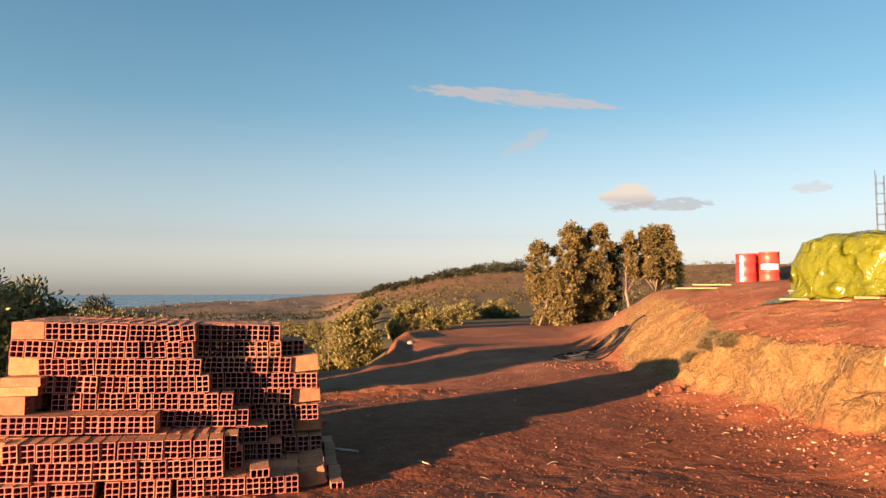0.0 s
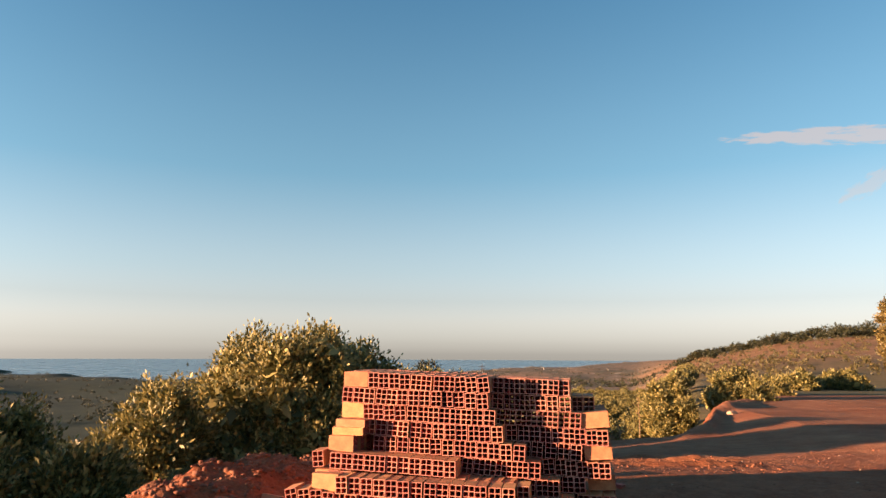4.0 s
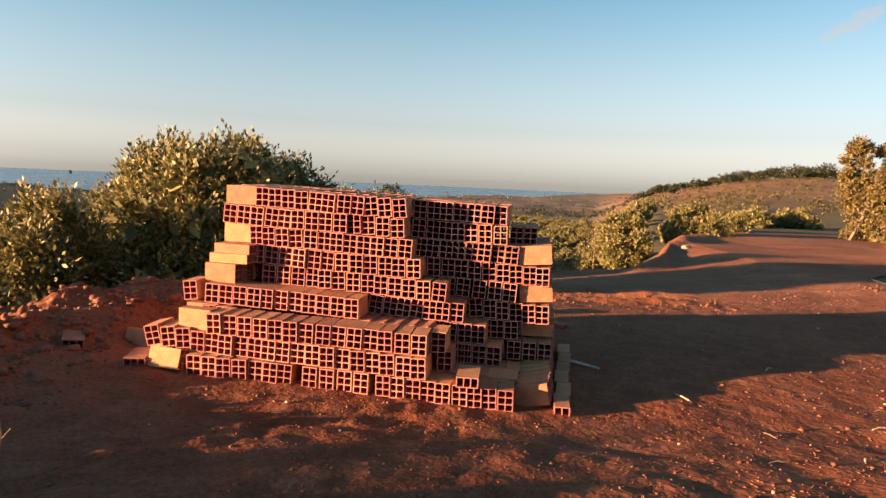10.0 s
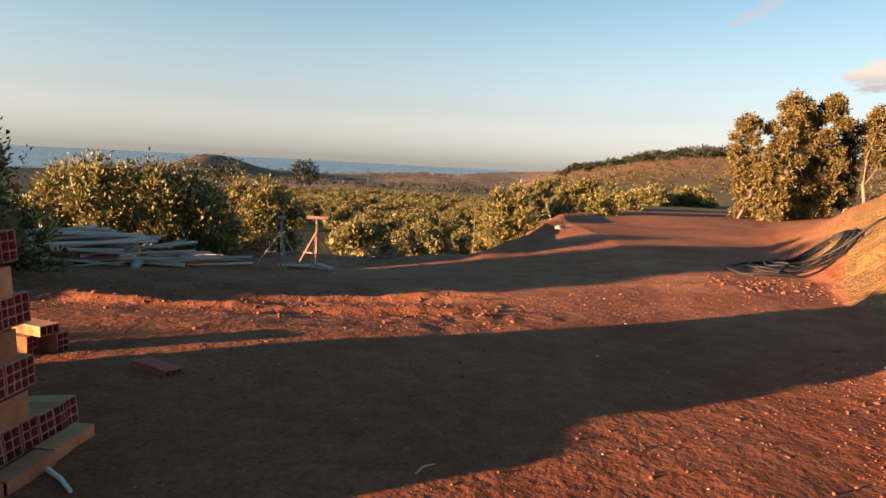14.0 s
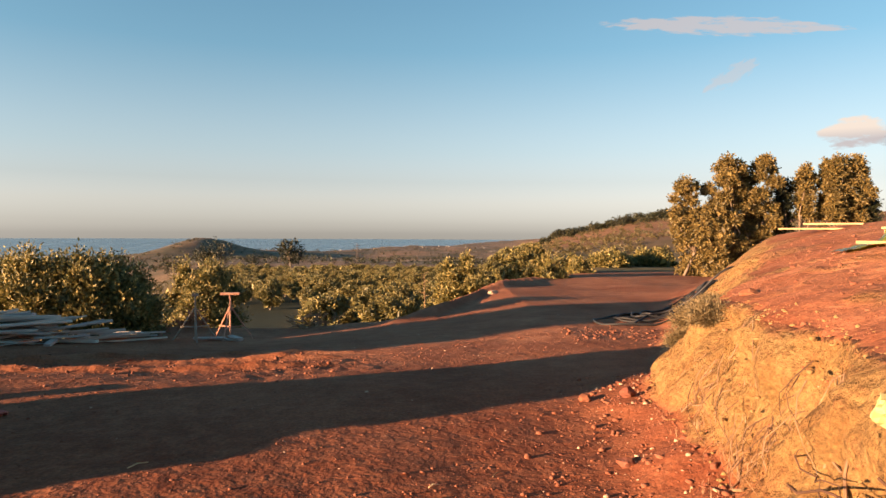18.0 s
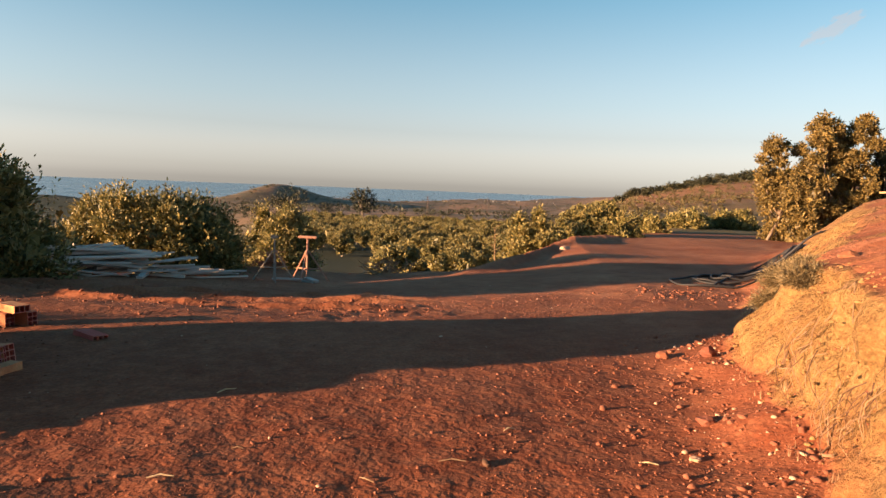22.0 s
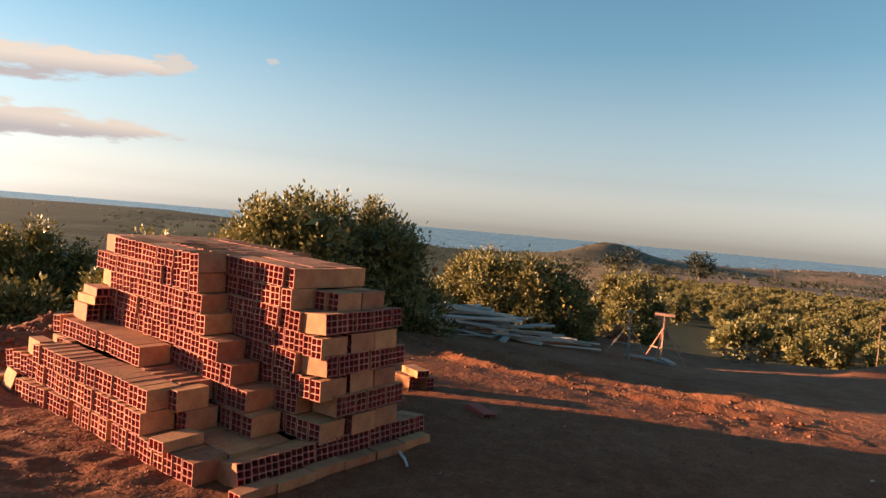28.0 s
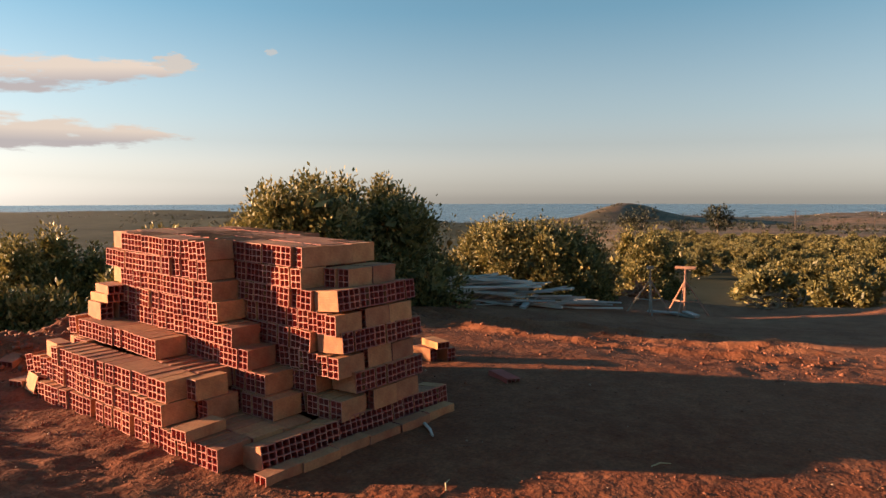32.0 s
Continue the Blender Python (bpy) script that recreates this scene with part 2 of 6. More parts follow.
def brick_side_material():
    """Fired clay with the combed grooves of the extruder along the length."""
    m = surf("fired_clay_side", (0.37, 0.142, 0.068), (0.47, 0.212, 0.100), 7, 70, 0.85, 0.0, 0.22)
    nt = m.node_tree
    tc = nt.nodes.new("ShaderNodeTexCoord")
    sep = nt.nodes.new("ShaderNodeSeparateXYZ")
    nt.links.new(tc.outputs["Object"], sep.inputs[0])
    add = nt.nodes.new("ShaderNodeMath")
    add.operation = "ADD"
    nt.links.new(sep.outputs[0], add.inputs[0])
    nt.links.new(sep.outputs[2], add.inputs[1])
    mul = nt.nodes.new("ShaderNodeMath")
    mul.operation = "MULTIPLY"
    mul.inputs[1].default_value = 2 * math.pi / 0.011
    nt.links.new(add.outputs[0], mul.inputs[0])
    sn = nt.nodes.new("ShaderNodeMath")
    sn.operation = "SINE"
    nt.links.new(mul.outputs[0], sn.inputs[0])
    bp = node(nt, "ShaderNodeBump", Strength=0.16, Distance=0.003)
    nt.links.new(sn.outputs[0], bp.inputs["Height"])
    nt.links.new(bp.outputs[0], nt.nodes["Principled BSDF"].inputs["Normal"])
    return m


M_GROUND = ground_material()
M_SIDE = brick_side_material()
M_END = surf("fired_clay_end", (0.33, 0.115, 0.088), (0.42, 0.172, 0.134), 6, 80, 0.9, 0.25, 0.2)
# same clay as the ends; the dimness inside the holes is put into the colour
M_HOLE = surf("fired_clay_shaded", (0.33, 0.062, 0.048), (0.40, 0.085, 0.065), 6, 80, 0.95, 0.0, 0.1)
M_BARK = surf("olive_bark", (0.16, 0.12, 0.085), (0.26, 0.21, 0.16), 6, 40, 0.9, 0.6, 0, 0, (1, 1, 0.3))
M_BARK_EUC = surf("pale_bark", (0.17, 0.12, 0.08), (0.27, 0.20, 0.14), 2, 20, 0.85, 0.4, 0, 0, (1, 1, 0.25))
M_OLIVE = leafy("olive_leaf", (0.058, 0.060, 0.018), (0.160, 0.132, 0.038), (0.40, 0.31, 0.115), 0.20)
M_GROVE = leafy("grove_leaf", (0.066, 0.062, 0.021), (0.155, 0.132, 0.043), (0.27, 0.212, 0.073), 0.14)
M_EUC = leafy("eucalyptus_leaf", (0.060, 0.047, 0.015), (0.155, 0.110, 0.035), (0.28, 0.195, 0.062), 0.18)
M_PINE = leafy("pine_needles", (0.010, 0.013, 0.005), (0.022, 0.026, 0.010), (0.050, 0.045, 0.016), 0.05)
M_SCRUB = leafy("dry_scrub", (0.075, 0.056, 0.026), (0.155, 0.115, 0.054), (0.27, 0.205, 0.105), 0.15)
M_HILLSCRUB = leafy("hill_scrub", (0.045, 0.040, 0.015), (0.085, 0.068, 0.026), (0.15, 0.11, 0.045), 0.15)
M_STONE = surf("earthy_stone", (0.165, 0.055, 0.028), (0.245, 0.098, 0.053), 5, 40, 0.9, 0.4, 0.25)
M_PALE = surf("pale_stone", (0.36, 0.22, 0.14), (0.48, 0.33, 0.22), 5, 40, 0.9, 0.4, 0.15)
M_WOOD = surf("weathered_board", (0.44, 0.39, 0.33), (0.62, 0.56, 0.49), 3, 40, 0.85, 0.35, 0.3, 0, (1, 0.12, 1))
M_WOOD_NEW = surf("raw_timber", (0.33, 0.20, 0.095), (0.45, 0.30, 0.155), 3, 40, 0.75, 0.3, 0.12, 0, (1, 0.15, 1))
M_WOOD_RED = surf("stained_timber", (0.36, 0.17, 0.115), (0.46, 0.24, 0.165), 3, 40, 0.75, 0.3, 0.1, 0, (1, 0.15, 1))
M_HOSE = surf("black_pipe", (0.012, 0.012, 0.013), (0.03, 0.03, 0.032), 3, 30, 0.62, 0.1, spec=0.3)
M_RED = surf("red_barrel_paint", (0.46, 0.030, 0.028), (0.56, 0.055, 0.04), 3, 30, 0.42, 0.1, 0.1, spec=0.5)
M_WHITE = surf("barrel_white", (0.72, 0.70, 0.66), (0.80, 0.78, 0.74), 5, 50, 0.6, 0.1)
M_STEEL = surf("rusted_rebar", (0.055, 0.048, 0.045), (0.10, 0.07, 0.055), 10, 80, 0.7, 0.3, metal=0.5)
M_ROOT = surf("dead_root", (0.14, 0.075, 0.04), (0.30, 0.19, 0.11), 6, 60, 0.9, 0.4)
# grey timber darkened: the shade on the second trestle is put into the colour
M_WOOD_DARK = surf("grey_timber_shaded", (0.20, 0.165, 0.13), (0.30, 0.25, 0.20), 3, 40, 0.85, 0.35, 0.1, 0, (1, 0.12, 1))
M_BRUSH = surf("reddish_brushwood", (0.24, 0.095, 0.05), (0.33, 0.15, 0.085), 6, 60, 0.9, 0.4)
M_STRAW = surf("dry_stalk", (0.52, 0.38, 0.20), (0.66, 0.50, 0.28), 6, 60, 0.85, 0.2)
M_CHAR = surf("charred_root", (0.055, 0.028, 0.016), (0.10, 0.05, 0.03), 6, 60, 0.9, 0.4)
M_CONCRETE = surf("grey_concrete", (0.36, 0.34, 0.31), (0.48, 0.45, 0.41), 3, 40, 0.9, 0.3)


def film_material():
    m = surf("yellow_plastic_film", (0.138, 0.150, 0.008), (0.190, 0.196, 0.013), 2.5, 14, 0.24, 0.0, depth=0.02, spec=0.6, spread=0.1)
    nt = m.node_tree
    tc = nt.nodes.new("ShaderNodeTexCoord")
    below = None
    for scale, strength, deep in ((3.5, 1.0, 0.12), (10.0, 0.8, 0.035)):
        fold = node(nt, "ShaderNodeTexNoise", Scale=scale, Detail=2.0, Roughness=0.4, Distortion=0.6)
        fold.noise_type = "RIDGED_MULTIFRACTAL"
        nt.links.new(tc.outputs["Object"], fold.inputs["Vector"])
        bp = node(nt, "ShaderNodeBump", Strength=strength, Distance=deep)
        nt.links.new(fold.outputs[0], bp.inputs["Height"])
        if below:
            nt.links.new(below, bp.inputs["Normal"])
        below = bp.outputs[0]
    nt.links.new(below, nt.nodes["Principled BSDF"].inputs["Normal"])
    t = nt.nodes.new("ShaderNodeBsdfTranslucent")
    nt.links.new(below, t.inputs["Normal"])
    t.inputs[0].default_value = (0.25, 0.25, 0.010, 1)
    mix = nt.nodes.new("ShaderNodeMixShader")
    mix.inputs[0].default_value = 0.3
    nt.links.new(nt.nodes["Principled BSDF"].outputs[0], mix.inputs[1])
    nt.links.new(t.outputs[0], mix.inputs[2])
    nt.links.new(mix.outputs[0], nt.nodes["Material Output"].inputs[0])
    return m


M_FILM = film_material()


def car_paint():
    m = surf("dark_red_car_paint", (0.17, 0.030, 0.034), (0.20, 0.038, 0.042), 2, 25, 0.45, 0.0, spread=0.08, spec=0.5)
    m.node_tree.nodes["Principled BSDF"].inputs["Coat Weight"].default_value = 0.35
    m.node_tree.nodes["Principled BSDF"].inputs["Coat Roughness"].default_value = 0.3
    return m


M_CAR = car_paint()
M_GLASS = surf("tinted_car_glass", (0.015, 0.018, 0.02), (0.02, 0.024, 0.026), 2, 20, 0.12, 0.0, spec=0.6)
M_TYRE = surf("tyre_rubber", (0.02, 0.02, 0.02), (0.035, 0.033, 0.03), 6, 60, 0.85, 0.3)
M_RIM = surf("wheel_silver", (0.45, 0.45, 0.46), (0.55, 0.55, 0.56), 6, 60, 0.35, 0.0, metal=0.8)
M_LAMP = surf("lamp_lens", (0.55, 0.55, 0.54), (0.62, 0.62, 0.60), 6, 60, 0.15, 0.0, spec=0.6)
M_BLACK = surf("black_trim", (0.02, 0.02, 0.02), (0.03, 0.03, 0.03), 6, 60, 0.6, 0.1)


def sea_material():
    m = surf("sea_water", (0.035, 0.085, 0.125), (0.045, 0.100, 0.145), 0.004, 0.02, 0.3, 0.0, spread=0.1, spec=0.5)
    return m


# ---- small builders ----
def part(name, bm, material, parent, label=""):
    me = bpy.data.meshes.new(name)
    bm.to_mesh(me)
    bm.free()
    for mat in material if isinstance(material, (list, tuple)) else [material]:
        me.materials.append(mat)
    ob = new(name, me)
    ob.parent = parent
    return tagged(ob, label)


def smooth(ob):
    ob.data.polygons.foreach_set("use_smooth", [True] * len(ob.data.polygons))
    return ob


def mesh_from(name, verts, quads, materials):
    """A mesh from arrays of corners and of four-cornered faces."""
    me = bpy.data.meshes.new(name)
    v, q = np.asarray(verts, np.float32), np.asarray(quads, np.int32)
    k = q.shape[1]
    me.vertices.add(len(v))
    me.vertices.foreach_set("co", v.ravel())
    me.loops.add(q.size)
    me.loops.foreach_set("vertex_index", q.ravel())
    me.polygons.add(len(q))
    me.polygons.foreach_set("loop_start", np.arange(0, q.size, k, dtype=np.int32))
    me.update(calc_edges=True)
    for mat in materials:
        me.materials.append(mat)
    return me


def box(bm, m, sx, sy, sz, bevel=0.0):
    """A box of that size, standing on m's origin."""
    r = bmesh.ops.create_cube(bm, size=1, matrix=m @ Matrix.Translation((0, 0, sz / 2)) @ Matrix.Diagonal((sx, sy, sz, 1)))
    if bevel:
        bmesh.ops.bevel(bm, geom=list({e for v in r["verts"] for e in v.link_edges}), offset=bevel, segments=2, affect="EDGES")


def tube(bm, pts, radii, seg=7):
    """A tapered tube along the points."""
    rings = []
    pts = [Vector(p) for p in pts]
    for i, p in enumerate(pts):
        d = (pts[min(i + 1, len(pts) - 1)] - pts[max(i - 1, 0)]).normalized()
        a = d.orthogonal().normalized() if abs(d.z) > 0.95 else d.cross(Vector((0, 0, 1))).normalized()
        c = d.cross(a)
        rings.append([bm.verts.new(p + (a * math.cos(k * 2 * math.pi / seg) + c * math.sin(k * 2 * math.pi / seg)) * radii[i]) for k in range(seg)])
    for r0, r1 in zip(rings, rings[1:]):
        for k in range(seg):
            bm.faces.new((r0[k], r0[(k + 1) % seg], r1[(k + 1) % seg], r1[k]))
    bm.faces.new(rings[0][::-1])
    bm.faces.new(rings[-1])


def lathe(bm, m, profile, seg=28):
    """A turned shape from (radius, height) pairs."""
    rings = [[bm.verts.new(m @ Vector((r * math.cos(k * 2 * math.pi / seg), r * math.sin(k * 2 * math.pi / seg), z))) for k in range(seg)] for r, z in profile]
    for r0, r1 in zip(rings, rings[1:]):
        for k in range(seg):
            bm.faces.new((r0[k], r0[(k + 1) % seg], r1[(k + 1) % seg], r1[k]))
    bm.faces.new(rings[0][::-1])
    bm.faces.new(rings[-1])


def lump(bm, centre, size, seed, rough=0.3, sub=2):
    """An uneven stone or clod."""
    r = bmesh.ops.create_icosphere(bm, subdivisions=sub, radius=1)
    for v in r["verts"]:
        k = 1 + rough * noise.noise(v.co * 1.3 + Vector((seed * 7.1, seed * 3.3, seed))) + 0.4 * rough * noise.noise(v.co * 3.1 + Vector((seed, 0, 0)))
        v.co = Vector((v.co.x * size[0], v.co.y * size[1], v.co.z * size[2])) * k + Vector(centre)


def empty(name, m, label, category, group="", kind=""):
    ob = new(name)
    ob.matrix_world = m
    return tagged(ob, label, category, group, kind)


# ---- the lie of the land ----
def lattice(ix, iy, seed):
    h = (ix.astype(np.int64) * 374761393 + iy.astype(np.int64) * 668265263 + seed * 974711) & 0x7FFFFFFF
    h = ((h ^ (h >> 13)) * 1274126177) & 0x7FFFFFFF
    return ((h ^ (h >> 16)) & 0xFFFF) / 32768.0 - 1.0


def rough_land(x, y, size, seed, octaves=4, gain=0.5):
    total, amp = 0.0, 1.0
    for o in range(octaves):
        px, py = x / size * 2 ** o + 13.7 * o, y / size * 2 ** o - 7.3 * o
        ix, iy = np.floor(px), np.floor(py)
        fx, fy = px - ix, py - iy
        fx, fy = fx * fx * (3 - 2 * fx), fy * fy * (3 - 2 * fy)
        a, b = lattice(ix, iy, seed + o), lattice(ix + 1, iy, seed + o)
        c, d = lattice(ix, iy + 1, seed + o), lattice(ix + 1, iy + 1, seed + o)
        total = total + amp * ((a * (1 - fx) + b * fx) * (1 - fy) + (c * (1 - fx) + d * fx) * fy)
        amp *= gain
    return total


def step(a, b, x):
    k = np.clip((x - a) / (b - a), 0, 1)
    return k * k * (3 - 2 * k)


def bank_foot(y):
    return np.interp(y, [-40, -6, -3, -1.5, 0, 1, 3, 4.5, 8, 12, 20, 30, 60], [9, 5.1, 4.5, 4.27, 4.76, 5.05, 5.18, 5.7, 6.95, 7.9, 11, 15, 26])


def pad_left(y):
    return np.interp(y, [-40, -9, -3, 0, 2, 4, 6, 8, 12], [-8, -4.6, -3.6, -4.3, -4.2, -3.8, -4.8, -6.8, -7.2])


def pad_end(x):
    return np.interp(x, [-8, 2.2, 3.2, 4.6, 8, 12, 20], [13.0, 14.2, 16, 22.5, 31, 40, 70])


def distant(x, y):
    """The country round about, by distance and bearing (to the left of +y)."""
    r = np.hypot(x, y) + 1e-6
    az = np.degrees(np.arctan2(-x, y))
    low = np.interp(r, [0, 14, 45, 150, 400, 800, 1400, 3000, 6000], [-1.0, -1.6, -5.6, -8.0, -17, -29, -36, -37.5, -39])
    deep = np.interp(r, [0, 14, 45, 150, 400, 800, 1400, 3000, 6000], [-1.0, -1.9, -9, -24, -31, -35.5, -37, -37.5, -39])
    low = low + (deep - low) * step(20, 36, az)
    low = low + rough_land(x, y, 260, 5, 5) * np.interp(r, [60, 300, 900, 3000], [0.0, 2.2, 2.6, 1.5]) + rough_land(x, y, 170, 55, 3) * np.interp(r, [220, 520, 1300, 3000], [0.0, 3.2, 6.5, 6.0])
    low = np.where(r > 300, np.maximum(low, -37.8), low)
    coast = np.interp(az, [-30, -10, 0, 10, 20, 30, 40, 50, 60, 75, 100], [9000, 6000, 2500, 1520, 1480, 1050, 1250, 2100, 2500, 2600, 2800]) * (1 + 0.06 * rough_land(x, y, 500, 8, 3))
    low = low - 30 * step(0.96, 1.06, r / coast)
    # headland with a flat top, and the low hills before the sea
    low = low + 21 * np.exp(-(((x + 339) / 40) ** 2 + ((y - 900) / 90) ** 2)) + 6 * np.exp(-(((x + 280) / 70) ** 2 + ((y - 900) / 90) ** 2))
    low = low + 15 * np.exp(-(((az - 51) / 6.5) ** 2 + ((r - 850) / 240) ** 2))
    low = low + np.interp(az, [60, 66, 68.3, 71.5, 75, 79, 84, 90], [0, 2, 5, 13, 20, 23.5, 28, 32]) * np.exp(-((r - 330) / 150) ** 2)
    hill = np.interp(r, [0, 30, 60, 120, 200, 300, 420, 900, 6000], [-1.2, -1.4, -1.2, 1.4, 6.0, 11.6, 10.5, 2, -30])
    crest = np.interp(az, [-120, -60, -38, -24, -20.4, -17.5, -15.3, -13, -10.6, -9, -6], [0.5, 0.8, 1.0, 0.92, 0.86, 0.75, 0.60, 0.40, 0.17, 0.06, 0.0])
    hill = np.where(hill > -1.2, -1.2 + (hill + 1.2) * crest, hill) + rough_land(x, y, 60, 21, 4) * np.interp(r, [30, 200], [0.1, 0.9])
    k = step(-4, -10, az)
    front = low * (1 - k) + hill * k
    back = np.interp(r, [0, 10, 40, 300, 6000], [0.4, 0.6, 0.4, 0.0, -36]) + rough_land(x, y, 120, 31, 3) * np.interp(r, [20, 200], [0.0, 1.0])
    kb = np.maximum(step(112, 138, az), step(-75, -110, az))
    return front * (1 - kb) + back * kb


def land(x, y, fine=True):
    x, y = np.asarray(x, float), np.asarray(y, float)
    fall = np.interp(x, [0, 5.5], [0.097, 0.028])
    pad = np.where(y < 0, -0.072 * np.maximum(y, -9), 0) - np.where(y > 4, (np.minimum(y, 26) - 4) * fall, 0) + 0.03 * step(-2, -3.2, x)
    pad = pad + 0.028 * rough_land(x, y, 2.6, 3, 3)
    ks = step(-3.4, -2.7, x) * step(0.7, 0.15, x) * step(-0.9, -0.3, y) * step(2.6, 1.9, y)
    pad = pad * (1 - ks) + (0.012 + 0.034 * np.clip(-x - 0.4, -0.4, 3)) * ks
    # bank and the upper ground behind it
    w = np.interp(y, [-6, 3.2, 5, 9, 14, 30], [0.60, 0.60, 1.1, 2.0, 3.2, 9])
    foot = bank_foot(y) + 0.15 * rough_land(x, y, 1.2, 41, 3) + 0.035 * rough_land(x, y, 0.5, 43, 2) * step(12, 6, y)
    up = step(0, 1, (x - foot) / w)
    # fallen rubble heaped against the foot
    talus = (0.17 + 0.06 * rough_land(x, y, 0.7, 47, 3)) * np.exp(-(np.maximum(foot + 0.05 - x, 0) / 0.42) ** 2) * step(-5, -3, y) * step(5.5, 3.5, y)
    pad = pad + talus
    lift = np.interp(y, [3, 8, 30], [0.9, 1.3, 1.3]) * up + 0.36 * 2.3 * np.tanh(np.clip(x - foot - w * 0.8, 0, 50) / 2.3) * np.interp(y, [3, 8, 30], [1, 0.5, 0.3])
    lift = lift + 0.15 * step(8.5, 11.5, x) * step(4, 7, y)
    lift = lift * np.interp(y, [-30, -10, 16, 34], [0.4, 1, 1, 0.25])
    upper = np.interp(y, [-9, 0, 4, 30], [0.35, 0.06, 0, 0.0])
    pad = pad * (1 - up) + np.where(up > 0, upper, 0) * up + lift
    # rim of pushed-up earth on the left and at the far end
    dl = pad_left(y) - x
    de = y - pad_end(x)
    out = np.maximum(np.maximum(dl, de), 0)
    out = np.where(x > foot, np.maximum(de - 6, 0), out)
    rim = 0.07 * np.exp(-((dl + 0.25) / 0.55) ** 2) * step(6, 2.5, y) * (1 + 0.6 * rough_land(x, y, 0.9, 51, 3))
    rim = rim + 0.24 * np.exp(-((de + 0.6) / 1.0) ** 2) * step(1.6, 3.2, x) * step(9, 6, x)
    rim = rim + 0.10 * np.exp(-((de + 0.4) / 0.8) ** 2) * step(2.5, 1, x) * step(-6, -4, x)
    # heap of red earth beside the bricks and a small mound further back
    heap = 0.24 * np.exp(-(((x + 4.1) / 0.9) ** 2 + ((y - 0.9) / 1.5) ** 2)) * (1 + 0.35 * rough_land(x, y, 0.5, 61, 3))
    heap = heap + 0.15 * np.exp(-(((x + 3.35) / 0.34) ** 2 + ((y + 3.05) / 0.34) ** 2)) * (1 + 0.25 * rough_land(x, y, 0.3, 63, 3))
    heap = heap + 0.75 * np.exp(-(((x - 16.4) / 1.1) ** 2 + ((y - 13.6) / 1.1) ** 2)) * (1 + 0.3 * rough_land(x, y, 0.9, 65, 3))
    drop = 1.6 * (1 - np.exp(-out * np.interp(y, [0, 4], [0.15, 0.28]) / 1.6)) + 0.03 * out
    k = step(0, 34, out)
    z = (pad - drop) * (1 - k) + distant(x, y) * k + rim + heap
    far = step(24, 70, np.hypot(x, y)) 
    z = z * (1 - far) + distant(x, y) * far
    if fine:
        near = step(60, 14, np.hypot(x, y - 3))
        wild = np.clip(np.exp(-((dl + 0.2) / 0.9) ** 2) * step(6, 2, y) + 0.10 + 0.6 * step(0.1, 1, up), 0, 1)
        z = z + near * (0.006 * rough_land(x, y, 0.34, 71, 3) + 0.022 * wild * rough_land(x, y, 0.17, 81, 3) + 0.03 * np.clip(up * 3, 0, 1) * (1 - step(0.9, 1, up)) * rough_land(x, y, 0.6, 91, 3))
        # crumbly earth before the bricks, on the heap and in the rutted strip; the trodden middle stays smooth
        crumb = 0.25 + (0.75 - 0.35 * step(0.2, 1.2, x)) * step(1.2, 0.0, y) + 0.9 * step(4.3, 4.9, y) * step(7.2, 6.4, y) * step(3.4, 2.0, x) + 1.1 * step(-2.9, -3.6, x) * step(3.2, 2, y)
        crumb = crumb * (0.6 + 0.6 * step(-0.4, 0.5, rough_land(x, y, 1.1, 73, 2)))
        z = z + near * crumb * (0.009 * np.abs(rough_land(x, y, 0.17, 75, 2)) + 0.009 * rough_land(x, y, 0.10, 77, 1))
        # scrape marks of the digger's bucket
        su, sv = x * 0.86 + y * 0.5, y * 0.86 - x * 0.5
        z = z + near * 0.008 * rough_land(su * 1.0, sv * 0.16, 0.22, 79, 2) * step(-0.1, 0.6, x) * step(4.4, 3.6, x) * step(0.6, -0.3, y)
        # wheel ruts across the pad
        for a, b in ((5.1, 0.28), (5.9, 0.22), (6.5, 0.25)):
            c = a + b * np.sin(x * 0.7 + a) + 0.36 * x * 0.2
            z = z + near * step(-5, -3, x) * step(3.0, 1.0, x) * (0.075 + 0.04 * rough_land(x, y, 0.5, 97, 2)) * (np.exp(-((y - c) / 0.10) ** 2) - 0.9 * np.exp(-((y - c - 0.2) / 0.10) ** 2))
        # washed-out gully running down the pad
        gt = np.clip((4.35 - y) / 3.3, 0, 1)
        gc = 1.72 - 0.25 * gt + 0.12 * np.sin(y * 2.3) + 0.05 * rough_land(x, y, 0.4, 95, 2)
        inside = step(1.6, 3.2, y) * step(4.7, 4.3, y) * near
        z = z + inside * (-0.007 * np.exp(-((x - gc) / 0.09) ** 2) + 0.003 * np.exp(-((x - gc + 0.2) / 0.12) ** 2))
    return z


def most(a, b, c):
    return np.maximum(np.maximum(a, b), c)


def ground_at(x, y):
    return float(land(np.array([x]), np.array([y]))[0])


def axis(lo, hi, fine, reach, grow):
    mid = np.arange(lo, hi + fine / 2, fine)
    ext, s, v = [], fine, 0.0
    while v < reach:
        s *= grow
        v += s
        ext.append(v)
    ext = np.array(ext)
    return np.concatenate([(lo - ext)[::-1], mid, hi + ext])


